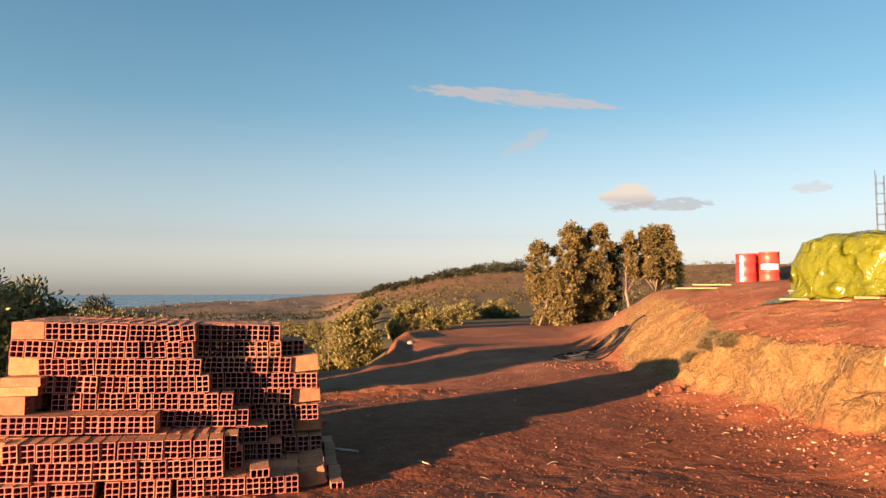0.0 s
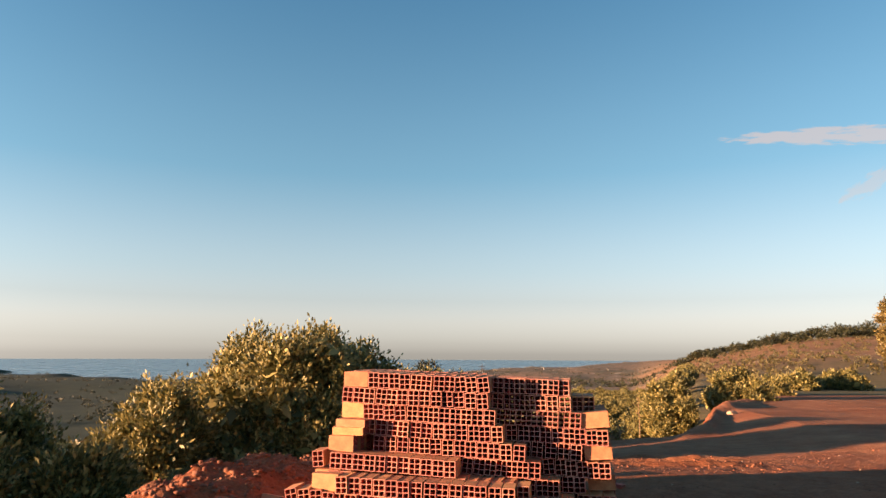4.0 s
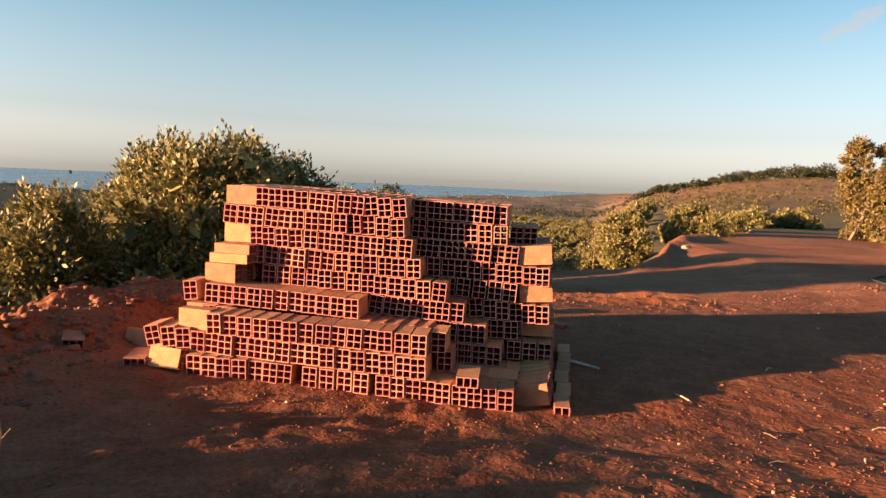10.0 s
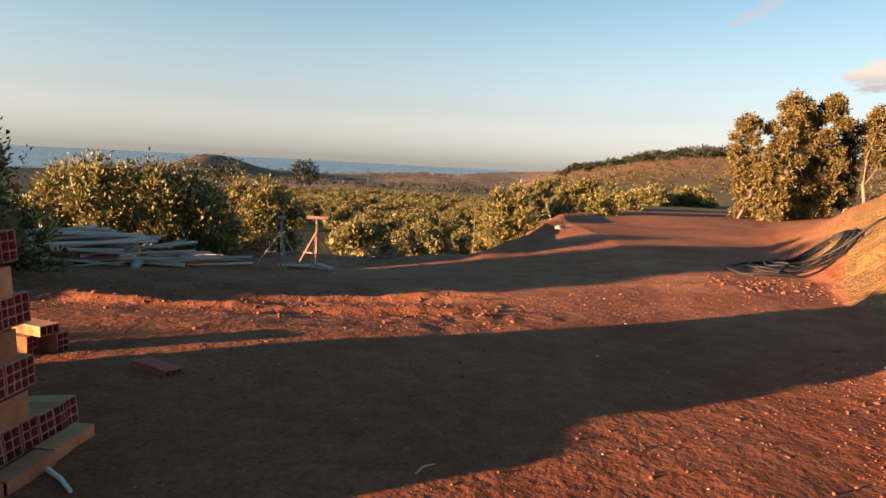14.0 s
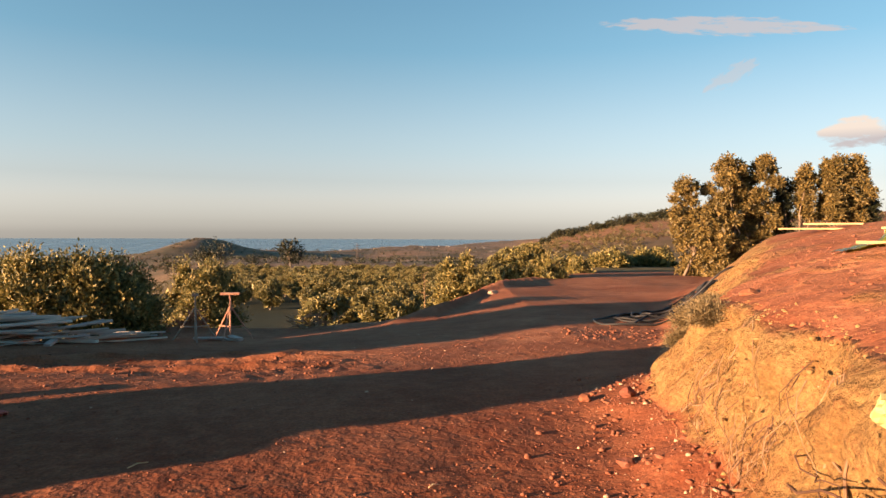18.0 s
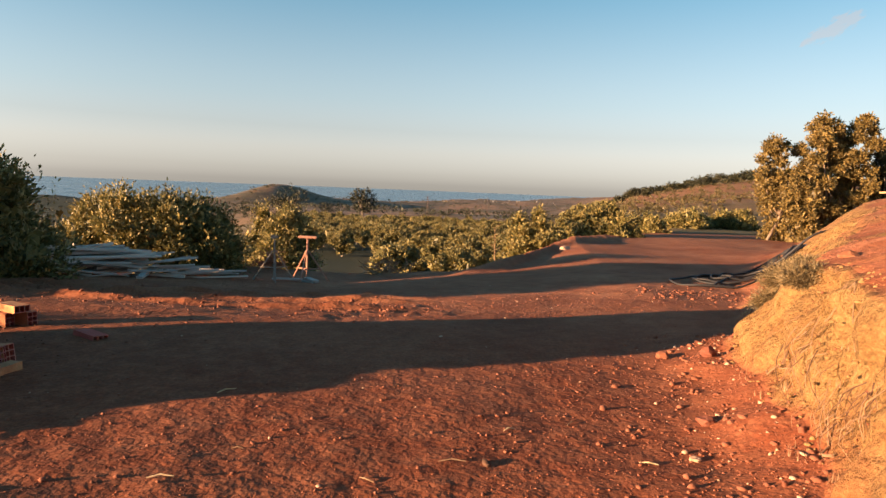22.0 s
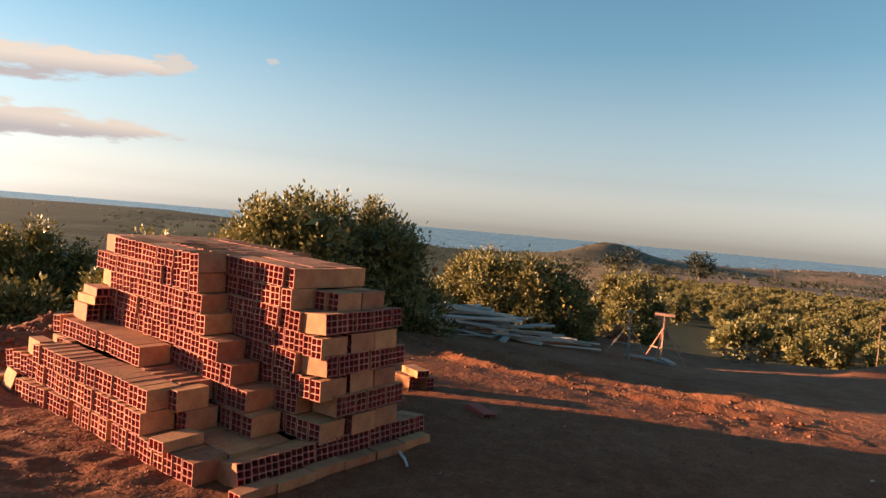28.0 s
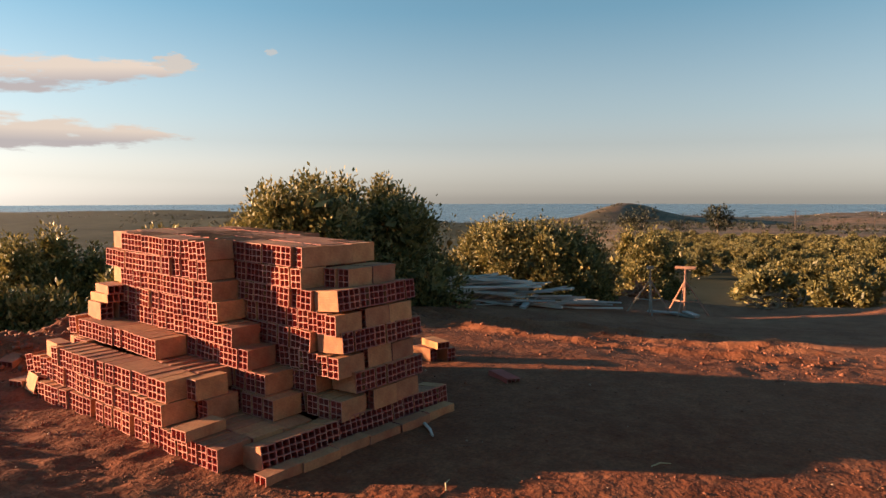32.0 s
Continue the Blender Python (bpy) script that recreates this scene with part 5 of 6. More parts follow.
yellow = surf("yellow_foam", (0.40, 0.33, 0.13), (0.48, 0.42, 0.19), 8, 50, 0.9, 0.6)
bm = bmesh.new()
lump(bm, (0, 0, 0), (0.078, 0.050, 0.050), 2.2, 0.75, 3)
lumpy = part("foam_block", bm, yellow, None)
lumpy.matrix_world = pose(5.12, -0.38, 0.925, 0, 0, 40)
tagged(lumpy, "pale yellow lump of hardened foam on the bank", "foam lump")
stone(5.12, 3.06, (0.065, 0.055, 0.05), 3, "round reddish stone at the bank's foot", sink=0.2)
stone(4.80, 3.25, (0.06, 0.05, 0.04), 4, "small dark stone at the bank's foot")
stone(6.0, 2.75, (0.08, 0.06, 0.035), 5, "flat reddish stone on the bank's edge")
stone(4.95, 20.6, (0.2, 0.14, 0.11), 6, "whitish stone on the rim of the track", M_PALE)
stone(-2.42, -3.38, (0.055, 0.045, 0.042), 7, "orange stone lying on shaded earth")
stone(3.43, 0.82, (0.035, 0.022, 0.018), 8, "dark clod of earth with a stub of root", M_CHAR)
stone(4.75, 1.62, (0.06, 0.05, 0.035), 9, "reddish stone among rubble at the bank's foot")
stone(4.55, 1.05, (0.03, 0.024, 0.018), 10, "pale broken stone among rubble", M_PALE)
stone(-2.1, -3.5, (0.022, 0.018, 0.016), 11, "small white stone on shaded earth", M_PALE)
for k, (x, y) in enumerate(((6.9, 1.2), (7.1, 0.7), (6.8, 0.4), (7.3, 1.0), (7.5, 0.5), (7.0, -0.1), (6.6, 0.0), (7.8, 0.9))):
    stone(x, y, (0.06 + 0.02 * (k % 3), 0.05, 0.04), 20 + k, "broken orange boulder in the rubble by the load")

M_CRUMB = surf("earth_crumb", (0.18, 0.055, 0.027), (0.28, 0.10, 0.05), 3, 40, 0.95, 0.0)


# stones and crumbs of earth strewn about, too many to count
def strewn(name, label, spots, mat, seed, fine=False):
    r = np.random.default_rng(seed)
    bm = bmesh.new()
    bmesh.ops.create_icosphere(bm, subdivisions=1, radius=1)
    bv = np.array([v.co for v in bm.verts])
    bf = np.array([[v.index for v in f.verts] for f in bm.faces])
    bm.free()
    if fine:
        bv = np.array([(1, 0, 0), (0, 1, 0), (-1, 0, 0), (0, -1, 0), (0, 0, 1), (0, 0, -1)], float)
        bf = np.array([(0, 1, 4), (1, 2, 4), (2, 3, 4), (3, 0, 4), (1, 0, 5), (2, 1, 5), (3, 2, 5), (0, 3, 5)])
    xy = np.array([s[:2] for s in spots])
    zz = land(xy[:, 0], xy[:, 1])
    n = len(spots)
    sz = np.array([s[2] for s in spots])
    shape = sz[:, None, None] * r.uniform(0.6, 1.3, (n, 1, 3)) * np.array([1, 1, 0.7])
    v = bv[None] * shape * (1 + 0.35 * r.normal(size=(n, len(bv), 1)).clip(-1, 1))
    a = r.uniform(0, 6.28, n)
    c, s = np.cos(a)[:, None], np.sin(a)[:, None]
    v = np.stack([v[..., 0] * c - v[..., 1] * s, v[..., 0] * s + v[..., 1] * c, v[..., 2]], -1)
    v += np.stack([xy[:, 0], xy[:, 1], zz + sz * 0.15], -1)[:, None]
    f = bf[None] + (np.arange(n) * len(bv))[:, None, None]
    tagged(new(name, mesh_from(name, v.reshape(-1, 3), f.reshape(-1, 3), [mat])), label, "stones", kind="stuff")


r5 = np.random.default_rng(41)
spots = []
for _ in range(14000):
    y = r5.uniform(-6, 10) if r5.random() < 0.6 else r5.uniform(-5, 3)
    x = r5.uniform(-4.5, bank_foot(y) + 0.2)
    spots.append((x, y, 0.0035 + 0.013 * r5.random() ** 7))
for _ in range(1700):
    y = r5.uniform(-3, 4.5)
    spots.append((float(bank_foot(y)) - abs(r5.normal(0, 0.5)) + 0.12, y, 0.004 + 0.026 * r5.random() ** 6))
for _ in range(700):
    y = r5.uniform(-3, 8)
    spots.append((float(bank_foot(y)) + r5.uniform(0.5, 4), y, 0.006 + 0.022 * r5.random() ** 3))
for _ in range(260):
    spots.append((6.3 + r5.normal(0, 0.6), 8.2 + r5.normal(0, 0.5), 0.008 + 0.032 * r5.random() ** 3))
for _ in range(900):
    y = r5.uniform(-4, 5)
    spots.append((float(pad_left(y)) + r5.normal(0.4, 0.5), y, 0.006 + 0.03 * r5.random() ** 4))
for _ in range(1300):
    spots.append((r5.uniform(-3.5, 2.3), 5.3 + r5.normal(0, 0.6), 0.005 + 0.024 * r5.random() ** 5))
for _ in range(1100):
    y = r5.uniform(-2.6, 3.2)
    spots.append((float(pad_left(y)) + r5.normal(0.35, 0.32), y, 0.010 + 0.040 * r5.random() ** 3))
strewn("scattered_stones", "small stones and crumbs of red earth strewn over the yard", spots, M_STONE, 5)
spots = []
for _ in range(52000):
    y = r5.uniform(-4.5, 3.5) if r5.random() < 0.75 else r5.uniform(3.5, 9)
    x = r5.uniform(-4.2, 8.0)
    if x < bank_foot(y) - 1.5 and 0.2 < y < 4.2 and r5.random() < 0.8 or x < 0.2 and -0.2 < y < 1.8:
        continue
    spots.append((x, y, 0.0022 + 0.0075 * r5.random() ** 3))
strewn("earth_crumbs", "fine crumbs of red earth covering the ground", spots, M_CRUMB, 7, True)
spots = [(r5.uniform(-5, 6), r5.uniform(-6, 12), 0.005 + 0.014 * r5.random() ** 3) for _ in range(220)]
for _ in range(160):
    y = r5.uniform(-2.5, 4)
    spots.append((float(bank_foot(y)) - abs(r5.normal(0, 0.4)) + 0.05, y, 0.005 + 0.018 * r5.random() ** 3))
strewn("pale_stones", "small pale stones strewn over the yard", spots, M_PALE, 6)
M_CLOD = surf("clay_clod", (0.205, 0.112, 0.042), (0.275, 0.172, 0.070), 5, 40, 0.95, 0.4)
spots = []
for _ in range(1500):
    y = r5.uniform(-2.5, 6)
    spots.append((float(bank_foot(y)) + r5.uniform(0.05, 0.7), y, 0.004 + 0.016 * r5.random() ** 4))
strewn("bank_clods", "small clods of tan clay sticking to the cut bank", spots, M_CLOD, 9)


def root(pts, r0, label):
    """A root standing out of the cut face."""
    bm = bmesh.new()
    out = []
    for x, y, off in pts:
        out.append(Vector((x, y, ground_at(x, y) + off)))
    tube(bm, out, [r0 * (1 - 0.75 * i / (len(out) - 1)) for i in range(len(out))], 6)
    tagged(part("root", bm, M_ROOT, None), label, "root", "roots in the bank")


r6 = random.Random(8)
for k in range(13):
    y = r6.uniform(-1.4, 3.0)
    s0 = r6.uniform(0.12, 0.42)
    pts = []
    for i in range(8):
        yy = y + i * r6.uniform(0.03, 0.10) * (1 if k % 2 else -1)
        pts.append((float(bank_foot(yy)) + s0 + 0.03 * math.sin(i * 1.3 + k) + i * r6.uniform(-0.012, 0.02), yy, 0.012))
    root(pts, r6.uniform(0.003, 0.009), "dark root exposed in the cut bank")


# short twigs and chips of root lying about
for k in range(26):
    x, y, a, n = r6.uniform(0.6, 4.6), r6.uniform(-1.8, 2.2), r6.uniform(0, 3.14), r6.uniform(0.025, 0.075)
    z = ground_at(x, y)
    bm = bmesh.new()
    d = Vector((math.cos(a), math.sin(a), 0))
    tube(bm, [Vector((x, y, z + 0.004)) - d * n, Vector((x, y, z + 0.014)) + Vector((-d.y, d.x, 0)) * n * 0.15, Vector((x, y, z + 0.006)) + d * n], [0.004, 0.005, 0.002], 5)
    tagged(part("twig", bm, r6.choice((M_ROOT, M_STRAW, M_ROOT)), None), "short dry twig lying on the red earth", "twig", "twigs on the ground")


M_DRYGRASS = surf("dry_grass", (0.13, 0.115, 0.045), (0.24, 0.19, 0.085), 4, 40, 0.9, 0.0)


def grass(x, y, seed, n=26, h=0.16, label="tuft of dry straw-coloured grass", mat=None):
    t = empty("dry_grass", pose(x, y, ground_at(x, y)), label, "grass", "dry grass tufts")
    r = np.random.default_rng(seed)
    v = []
    for _ in range(n):
        p = np.array([*r.normal(0, 0.04, 2), -0.01])
        w = np.array([*r.normal(0, 0.35, 2), 1.0])
        w = w / np.linalg.norm(w) * h * r.uniform(0.5, 1.2)
        s = np.array([-w[1], w[0], 0.0])
        s = s / (np.linalg.norm(s) + 1e-6) * 0.0035
        v += [p - s, p + s, p + w + s * 0.2, p + w - s * 0.2]
    ob = new("blades", mesh_from("blades", v, np.arange(len(v)).reshape(-1, 4), [mat or M_STRAW]))
    ob.parent = t


for k in range(110):
    y = r6.uniform(-5.5, 4)
    x = float(pad_left(y)) - r6.uniform(0.3, 3.5)
    grass(x, y, 700 + k, 30, r6.uniform(0.10, 0.24), mat=M_DRYGRASS)
# long dark roots bared along the face
for a, b, thick in (((5.13, 0.43, 0.40), (4.83, -1.05, 0.80), 0.007), ((5.10, 0.25, 0.57), (4.97, -0.55, 0.62), 0.004), ((4.97, -0.60, 0.74), (4.84, -1.05, 0.84), 0.005),
                    ((5.24, 0.69, 0.60), (5.20, 0.60, 0.38), 0.004), ((4.99, -0.30, 0.60), (4.87, -0.85, 0.55), 0.004), ((4.92, -0.62, 0.70), (4.82, -0.95, 0.58), 0.005)):
    a, b = Vector(a), Vector(b)
    bm = bmesh.new()
    pts = [a.lerp(b, i / 11) + Vector((-0.025 + 0.02 * math.sin(i * 1.9 + a.y), 0.012 * math.sin(i * 2.6), 0.022 * math.sin(i * 1.3 + b.z * 9) + 0.012 * math.cos(i * 2.9))) for i in range(12)]
    tube(bm, pts, [thick * (1 - 0.05 * i) for i in range(12)], 6)
    for i in range(2, 11, 2):
        w = Vector((-0.02, r6.uniform(-0.14, 0.02), r6.uniform(-0.10, 0.06)))
        tube(bm, [pts[i], pts[i] + w * 0.5 + Vector((0, 0, 0.012)), pts[i] + w], [thick * 0.5, thick * 0.35, thick * 0.15], 5)
    tagged(part("root", bm, M_CHAR, None), "long dark root bared in the cut bank", "root", "roots in the bank")
# matted roots hanging out of the cut face
for cx, cy, n in ((5.22, 0.86, 26), (5.30, 1.50, 24), (5.18, 0.35, 12)):
    for k in range(n):
        a, y = r6.uniform(-1, 1), cy + r6.gauss(0, 0.16)
        up, run = r6.uniform(0.05, 0.30), r6.uniform(0.10, 0.34)
        bm = bmesh.new()
        foot = Vector((cx + r6.uniform(-0.05, 0.08), y, ground_at(cx, y) + up))
        pts = [foot + Vector((-0.03 - 0.05 * math.sin(i * 0.8) - 0.012 * i, a * run * i / 5 + 0.012 * math.sin(i * 2 + k), -0.045 * i * run / 0.2 + 0.01 * math.cos(i * 1.7 + k))) for i in range(6)]
        thick = r6.uniform(0.0012, 0.0035)
        tube(bm, pts, [thick * (1 - 0.13 * i) for i in range(6)], 5)
        tagged(part("root", bm, r6.choice((M_ROOT, M_ROOT, M_CHAR)), None), "thin root hanging from the cut bank", "root", "roots in the bank")
for k in range(16):
    y = r6.uniform(-1.2, 2.8)
    grass(float(bank_foot(y)) + r6.uniform(-0.05, 0.5), y, 800 + k, 9, 0.06, mat=M_ROOT, label="dead rootlets sticking out of the cut bank")
stick = [Vector((x, y, ground_at(x, y) + 0.012)) for x, y in ((0.02, 1.35), (0.13, 1.27), (0.23, 1.17))]
bm = bmesh.new()
tube(bm, stick, [0.012, 0.011, 0.009], 6)
tagged(part("stick", bm, M_WOOD, None), "short grey stick lying on shaded earth beside the bricks", "stick")
stalk = empty("dry_twigs", pose(-2.6, -1.65, ground_at(-2.6, -1.65)), "thin dry upright stalk in red earth", "twigs")
bm = bmesh.new()
tube(bm, [(0, 0, -0.02), (0.01, 0, 0.1), (-0.01, 0.01, 0.2)], [0.004, 0.003, 0.002], 5)
tube(bm, [(0.01, 0, 0.08), (0.05, 0.01, 0.13)], [0.003, 0.0015], 4)
part("stem", bm, M_ROOT, stalk)
ag = empty("agave_stalk", pose(2.25, 27.0, ground_at(2.25, 27.0)), "tall dry flower stalk above the bushes", "plant")
bm = bmesh.new()
tube(bm, [(0, 0, -0.1), (0.03, 0, 1.6), (0.0, 0, 3.0)], [0.022, 0.018, 0.010], 6)
for k in range(9):
    a, z = k * 2.4, 2.0 + k * 0.13
    tube(bm, [(0.02, 0, z), (0.22 * math.cos(a), 0.22 * math.sin(a), z + 0.08)], [0.012, 0.008], 4)
part("stem", bm, M_ROOT, ag)


# ---- the red car beside the path ----
def car():
    t = empty("car", pose(-1.70, -5.34, 0.395, 0, 0, 16), "dark red hatchback car parked on the earth", "car")
    # the car points along its own +y; the nose is at y = 0
    half = 0.80
    prof = [(-4.05, 0.30, 0.62), (-4.0, 0.30, 0.95), (-3.6, 0.28, 1.38), (-2.9, 0.28, 1.46), (-2.1, 0.28, 1.44), (-1.55, 0.28, 1.20), (-1.12, 0.28, 0.95), (-0.6, 0.28, 0.89), (-0.2, 0.28, 0.82), (-0.04, 0.30, 0.68), (0.0, 0.32, 0.5)]

    def shell(y_from, y_to, low, name, mat, label=""):
        bm = bmesh.new()
        rows = []
        for y, b, tp in [p for p in prof if y_from <= p[0] <= y_to]:
            tp2 = min(tp, low) if low else tp
            taper = 1 - 0.10 * max(0, (abs(y + 2.0) - 1.5) / 2)
            ring = []
            for k in range(17):
                u = -1 + k / 8
                e = abs(u) ** 6
                x = half * taper * u if abs(u) < 0.999 else half * taper * u
                ring.append(bm.verts.new((x, y, tp2 - 0.11 * e)))
            lo = [bm.verts.new((-half * taper * 0.97, y, b)), bm.verts.new((half * taper * 0.97, y, b))]
            rows.append((ring, lo))
        for (r0, l0), (r1, l1) in zip(rows, rows[1:]):
            for k in range(16):
                bm.faces.new((r0[k], r0[k + 1], r1[k + 1], r1[k]))
            bm.faces.new((l0[0], r0[0], r1[0], l1[0]))
            bm.faces.new((r0[-1], l0[1], l1[1], r1[-1]))
            bm.faces.new((l0[1], l0[0], l1[0], l1[1]))
        for ring, lo in (rows[0], rows[-1]):
            bm.faces.new((*ring, lo[1], lo[0]))
        bmesh.ops.recalc_face_normals(bm, faces=bm.faces)
        return smooth(part(name, bm, mat, t, label))

    shell(-4.1, 0.1, 0.93, "body", M_CAR)
    # bonnet panel, 4 mm proud, with gaps to the wings
    bm = bmesh.new()
    rows = []
    for y, z in ((-1.13, 0.945), (-0.85, 0.925), (-0.5, 0.885), (-0.2, 0.828), (-0.09, 0.79)):
        rows.append([bm.verts.new((0.63 * u * (1 + 0.05 * y), y, z + 0.012 - 0.018 * u * u)) for u in np.linspace(-1, 1, 13)])
    for a, b in zip(rows, rows[1:]):
        for k in range(12):
            bm.faces.new((a[k], a[k + 1], b[k + 1], b[k]))
    bmesh.ops.solidify(bm, geom=bm.faces[:], thickness=0.012)
    smooth(part("bonnet", bm, M_CAR, t))
    bm = bmesh.new()
    secs = [(-3.95, 0.93, 0.66), (-3.55, 1.36, 0.60), (-2.9, 1.45, 0.60), (-2.1, 1.43, 0.60), (-1.15, 0.93, 0.68)]
    prev = None
    for y, z, hw in secs:
        r = [bm.verts.new((s * w, y, zz)) for s, w, zz in ((-1, 0.74, 0.92), (-1, hw, z - 0.05), (-1, hw * 0.8, z), (1, hw * 0.8, z), (1, hw, z - 0.05), (1, 0.74, 0.92))]
        if prev:
            for k in range(5):
                bm.faces.new((prev[k], prev[k + 1], r[k + 1], r[k]))
        else:
            bm.faces.new(r[::-1])
        prev = r
    bm.faces.new(prev)
    bmesh.ops.recalc_face_normals(bm, faces=bm.faces)
    smooth(part("cabin_glass", bm, M_GLASS, t, "dark tinted windows"))
    bm = bmesh.new()
    box(bm, pose(0, -2.75, 1.42), 1.06, 1.5, 0.045, 0.02)
    smooth(part("roof", bm, M_CAR, t))
    for x in (-0.74, 0.74):
        for y in (-0.72, -3.25):
            w = smooth(part("wheel", wheel_mesh(0.29, 0.18), M_TYRE, t))
            w.matrix_local = pose(x, y, 0.29, 0, 90, 0)
            bm = bmesh.new()
            lathe(bm, Matrix.Translation((0, 0, -0.095)), [(0.02, 0), (0.19, 0.0), (0.195, 0.02), (0.18, 0.19), (0.02, 0.19)], 20)
            smooth(part("rim", bm, M_RIM, w))
        bm = bmesh.new()
        box(bm, pose(x * 0.72, -0.06, 0.50), 0.26, 0.09, 0.11, 0.03)
        smooth(part("headlight", bm, M_LAMP, t))
        bm = bmesh.new()
        box(bm, pose(x * 1.18, -1.45, 0.95), 0.16, 0.1, 0.12, 0.03)
        smooth(part("mirror", bm, M_CAR, t))
    bm = bmesh.new()
    box(bm, pose(0, 0.0, 0.34), 1.42, 0.1, 0.16, 0.04)
    smooth(part("bumper", bm, M_BLACK, t))
    return t


def wheel_mesh(r, w):
    bm = bmesh.new()
    lathe(bm, Matrix.Translation((0, 0, -w / 2)), [(r * 0.65, 0), (r * 0.9, 0.0), (r, 0.03), (r, w - 0.03), (r * 0.9, w), (r * 0.65, w)], 28)
    return bm


car()


# ---- far off: houses along the coast, pylons, clouds ----
M_HOUSE = surf("limewashed_wall", (0.17, 0.15, 0.13), (0.25, 0.22, 0.19), 0.05, 0.5, 0.9, 0.0, 0.25)


def house(x, y, s, seed):
    z = ground_at(x, y)
    r = random.Random(seed)
    t = empty("house", pose(x, y, z - 0.5, 0, 0, r.uniform(0, 90)), "small pale house in the distant coastal town", "house", "distant town")
    bm = bmesh.new()
    box(bm, Matrix(), s, s * r.uniform(0.6, 1.2), s * r.uniform(0.5, 0.8))
    part("wall", bm, M_HOUSE, t)


r7 = random.Random(3)
towns = ((4, 1700, 7, 350, 60), (64, 1800, 9, 300, 60), (52, 1500, 6, 300, 26), (9, 1380, 5, 120, 20))
for az0, r0, da, dr, n in towns:
    for k in range(n):
        a, rr = radians(r7.gauss(az0, da * 0.5)), r7.gauss(r0, dr * 0.5)
        x, y = -rr * math.sin(a), rr * math.cos(a)
        if ground_at(x, y) > -38.4:
            house(x, y, rr * r7.uniform(0.0009, 0.0020), k)
for az, rr, h in ((8.0, 420, 12), (33, 300, 8), (3.0, 600, 14)):
    a = radians(az)
    x, y = -rr * math.sin(a), rr * math.cos(a)
    t = empty("pylon", pose(x, y, ground_at(x, y)), "thin lattice power pylon in the valley", "pylon")
    bm = bmesh.new()
    tube(bm, [(0, 0, 0), (0, 0, h)], [0.5, 0.15], 4)
    for zz in (0.75, 0.88):
        tube(bm, [(-1.8, 0, h * zz), (1.8, 0, h * zz)], [0.15, 0.15], 4)
    part("mast", bm, M_STEEL, t)


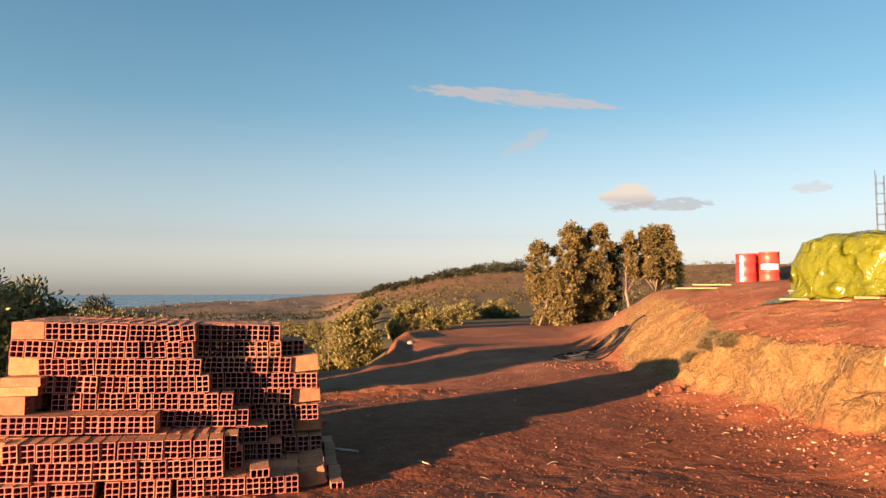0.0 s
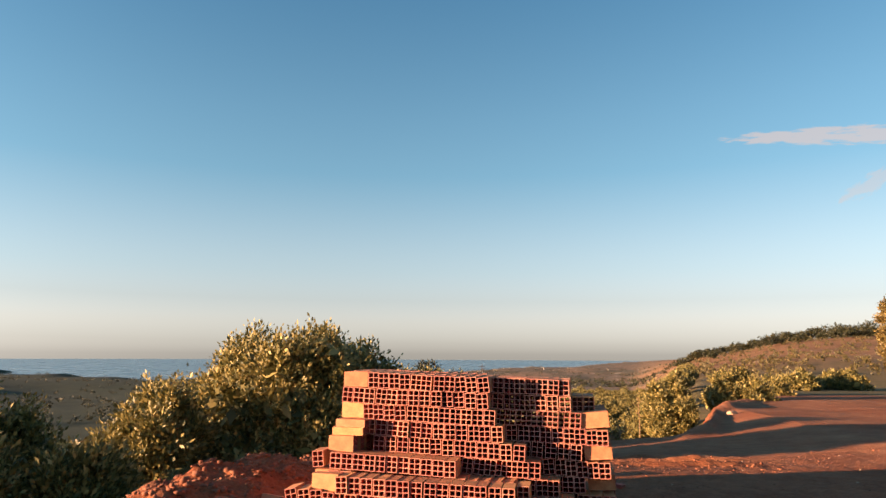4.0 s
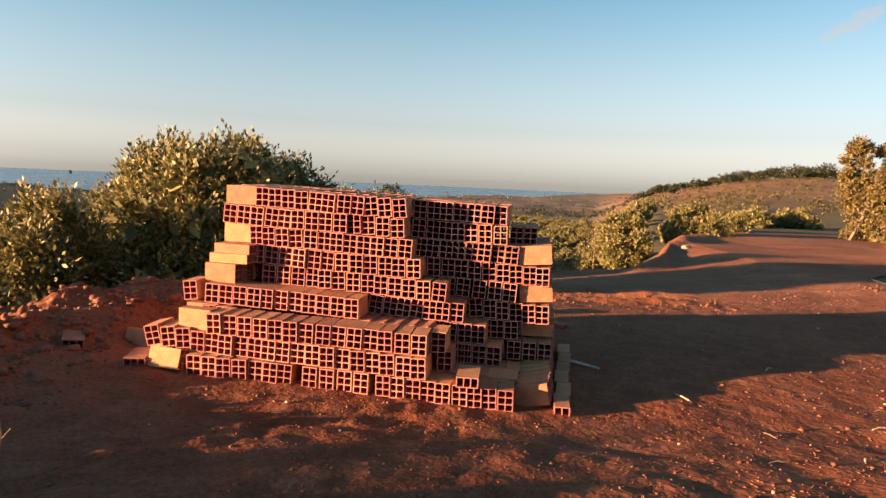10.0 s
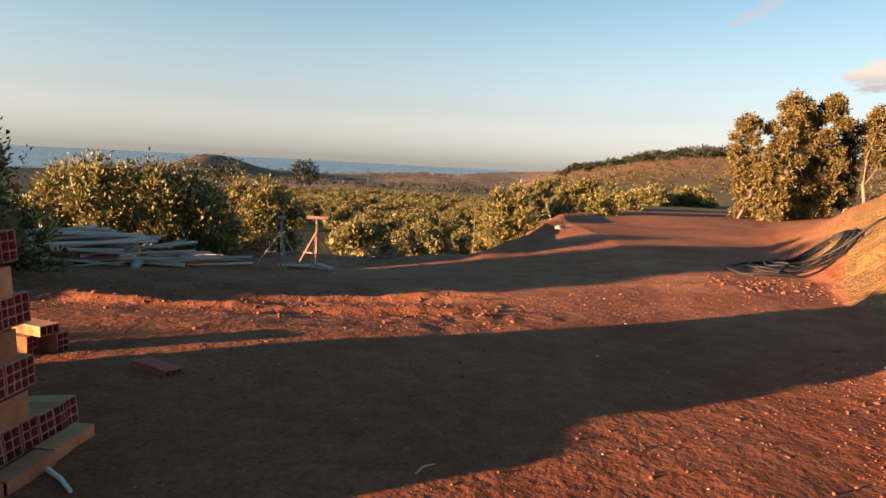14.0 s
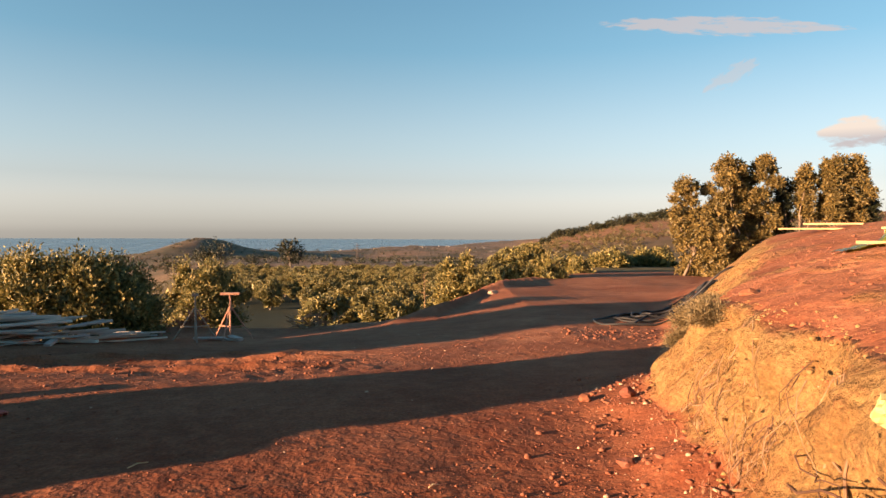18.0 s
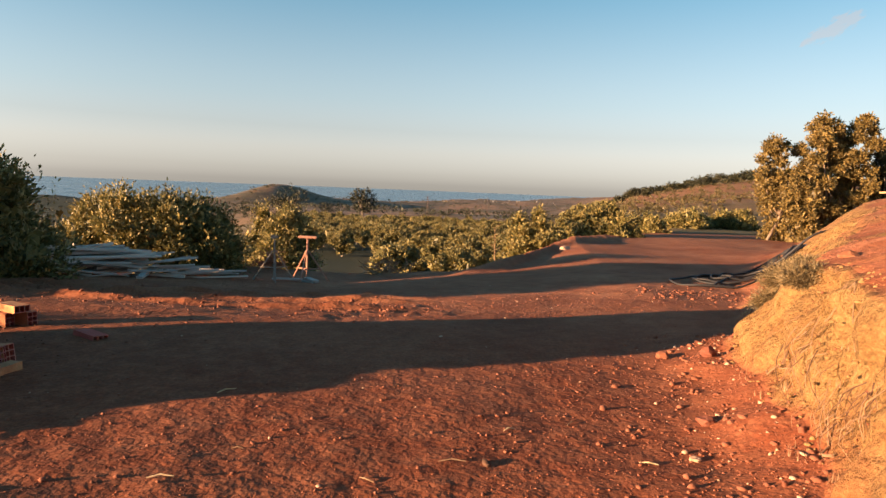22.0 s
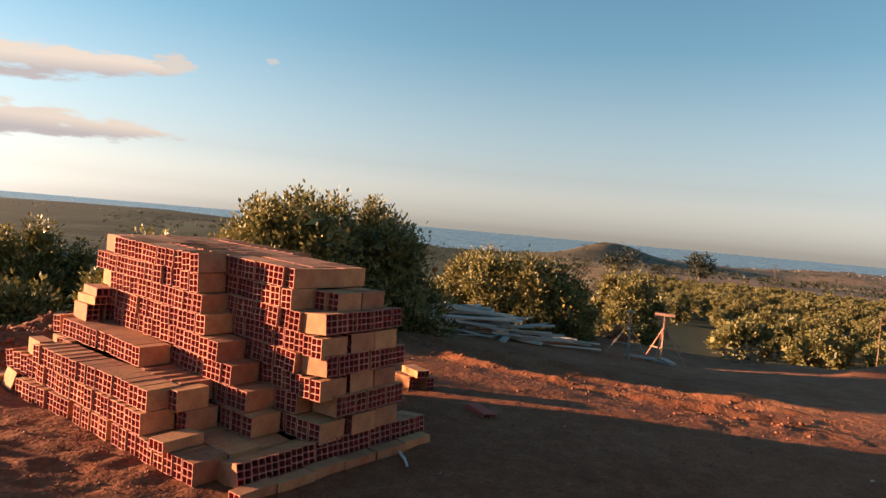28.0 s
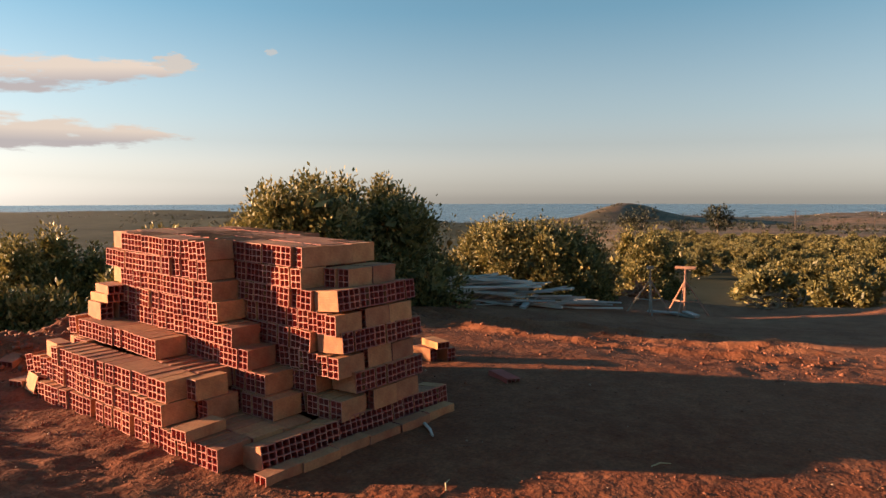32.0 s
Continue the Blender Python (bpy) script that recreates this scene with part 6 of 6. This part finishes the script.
def cloud_material(seed, white, grey, solid, long, glow):
    m = bpy.data.materials.new("cloud")
    m.use_nodes = True
    nt = m.node_tree
    b = nt.nodes["Principled BSDF"]
    tc = nt.nodes.new("ShaderNodeTexCoord")
    mp = nt.nodes.new("ShaderNodeMapping")
    mp.inputs["Location"].default_value = (seed * 3.7, seed * 1.3, 0)
    mp.inputs["Scale"].default_value = (2.2 * long, 2.6, 1)
    nt.links.new(tc.outputs["Generated"], mp.inputs[0])
    n = node(nt, "ShaderNodeTexNoise", Scale=1.6, Detail=9.0, Roughness=0.58)
    nt.links.new(mp.outputs[0], n.inputs["Vector"])
    sep = nt.nodes.new("ShaderNodeSeparateXYZ")
    nt.links.new(tc.outputs["Generated"], sep.inputs[0])

    def calc(op, a, b):
        k = nt.nodes.new("ShaderNodeMath")
        k.operation = op
        for value, sock in ((a, k.inputs[0]), (b, k.inputs[1])):
            if hasattr(value, "links"):
                nt.links.new(value, sock)
            else:
                sock.default_value = value
        return k.outputs[0]

    u = calc("MULTIPLY", calc("SUBTRACT", sep.outputs[0], 0.5), 2.0)
    v = calc("MULTIPLY", calc("SUBTRACT", sep.outputs[1], 0.45), 2.0)
    uu = calc("MULTIPLY", u, u)
    thin = calc("DIVIDE", v, calc("ADD", 0.25, calc("MULTIPLY", calc("SUBTRACT", 1.0, uu), 0.75)))
    body = calc("SUBTRACT", calc("SUBTRACT", 1.0, calc("MULTIPLY", uu, uu)), calc("MULTIPLY", thin, thin))
    dense = calc("ADD", body, calc("MULTIPLY", calc("SUBTRACT", n.outputs[0], 0.5), 3.0))
    alpha = ranged(nt, dense, 0.30, 0.75, 0.0, solid)
    # sunlit top and shaded base are put into the colours; the card glows itself
    col = mixed(nt, ranged(nt, sep.outputs[1], 0.28, 0.56, 0, 1), grey, white)
    em = nt.nodes.new("ShaderNodeEmission")
    nt.links.new(col, em.inputs[0])
    em.inputs[1].default_value = glow
    tr = nt.nodes.new("ShaderNodeBsdfTransparent")
    mix = nt.nodes.new("ShaderNodeMixShader")
    nt.links.new(alpha, mix.inputs[0])
    nt.links.new(tr.outputs[0], mix.inputs[1])
    nt.links.new(em.outputs[0], mix.inputs[2])
    nt.links.new(mix.outputs[0], nt.nodes["Material Output"].inputs[0])
    nt.nodes.remove(b)
    return m


def cloud(az, el, wide, high, seed, white, grey, roll=0.0, solid=0.75, long=1.6, glow=0.176):
    """A cloud far out, by bearing, height and size in degrees."""
    d = 4300
    a, e = radians(az), radians(el)
    p = Vector((-math.sin(a) * math.cos(e), math.cos(a) * math.cos(e), math.sin(e))) * d
    w, h = d * radians(wide), d * radians(high)
    bm = bmesh.new()
    n = 24
    rows = [[bm.verts.new(((i / n - 0.5) * w, (j / 6 - 0.5) * h, 0)) for i in range(n + 1)] for j in range(7)]
    for r0, r1 in zip(rows, rows[1:]):
        for i in range(n):
            bm.faces.new((r0[i], r0[i + 1], r1[i + 1], r1[i]))
    ob = part("backdrop_cloud", bm, cloud_material(seed, white, grey, solid, long, glow), None)
    ob.matrix_world = look(p, (0, 0, 0), roll) @ Matrix.Rotation(math.pi, 4, "Y")
    ob.visible_shadow = False
    return tagged(ob, "thin evening cloud far out in the sky", "cloud", kind="structure")


PINK, CREAM, MAUVE = (0.90, 0.76, 0.71), (1.0, 0.90, 0.80), (0.64, 0.62, 0.65)

cloud(-21.0, 16.2, 19, 1.7, 1, PINK, PINK, 7, 0.6, 2.5)
cloud(-30.3, 7.7, 5.2, 3.0, 12, CREAM, MAUVE, 0, 0.95, 0.7, 0.20)
cloud(-34.2, 6.9, 6.5, 1.4, 3, MAUVE, MAUVE, 1, 0.6, 1.6)
cloud(-22.1, 12.5, 5.0, 1.7, 7, PINK, PINK, -28, 0.35, 1.4)
cloud(-44.0, 7.7, 3.2, 1.2, 8, PINK, PINK, 0, 0.4, 1.2)
cloud(70.5, 8.9, 31, 3.6, 4, CREAM, MAUVE, -6, 0.97, 2.4, 0.20)
cloud(71, 4.9, 32, 3.2, 5, CREAM, MAUVE, -1, 0.95, 2.6, 0.19)
cloud(57.6, 10.6, 4.0, 1.7, 6, CREAM, CREAM, 0, 0.8, 1.0)
cloud(50.2, 11.8, 1.2, 0.7, 9, CREAM, CREAM, 0, 0.5, 1.0)
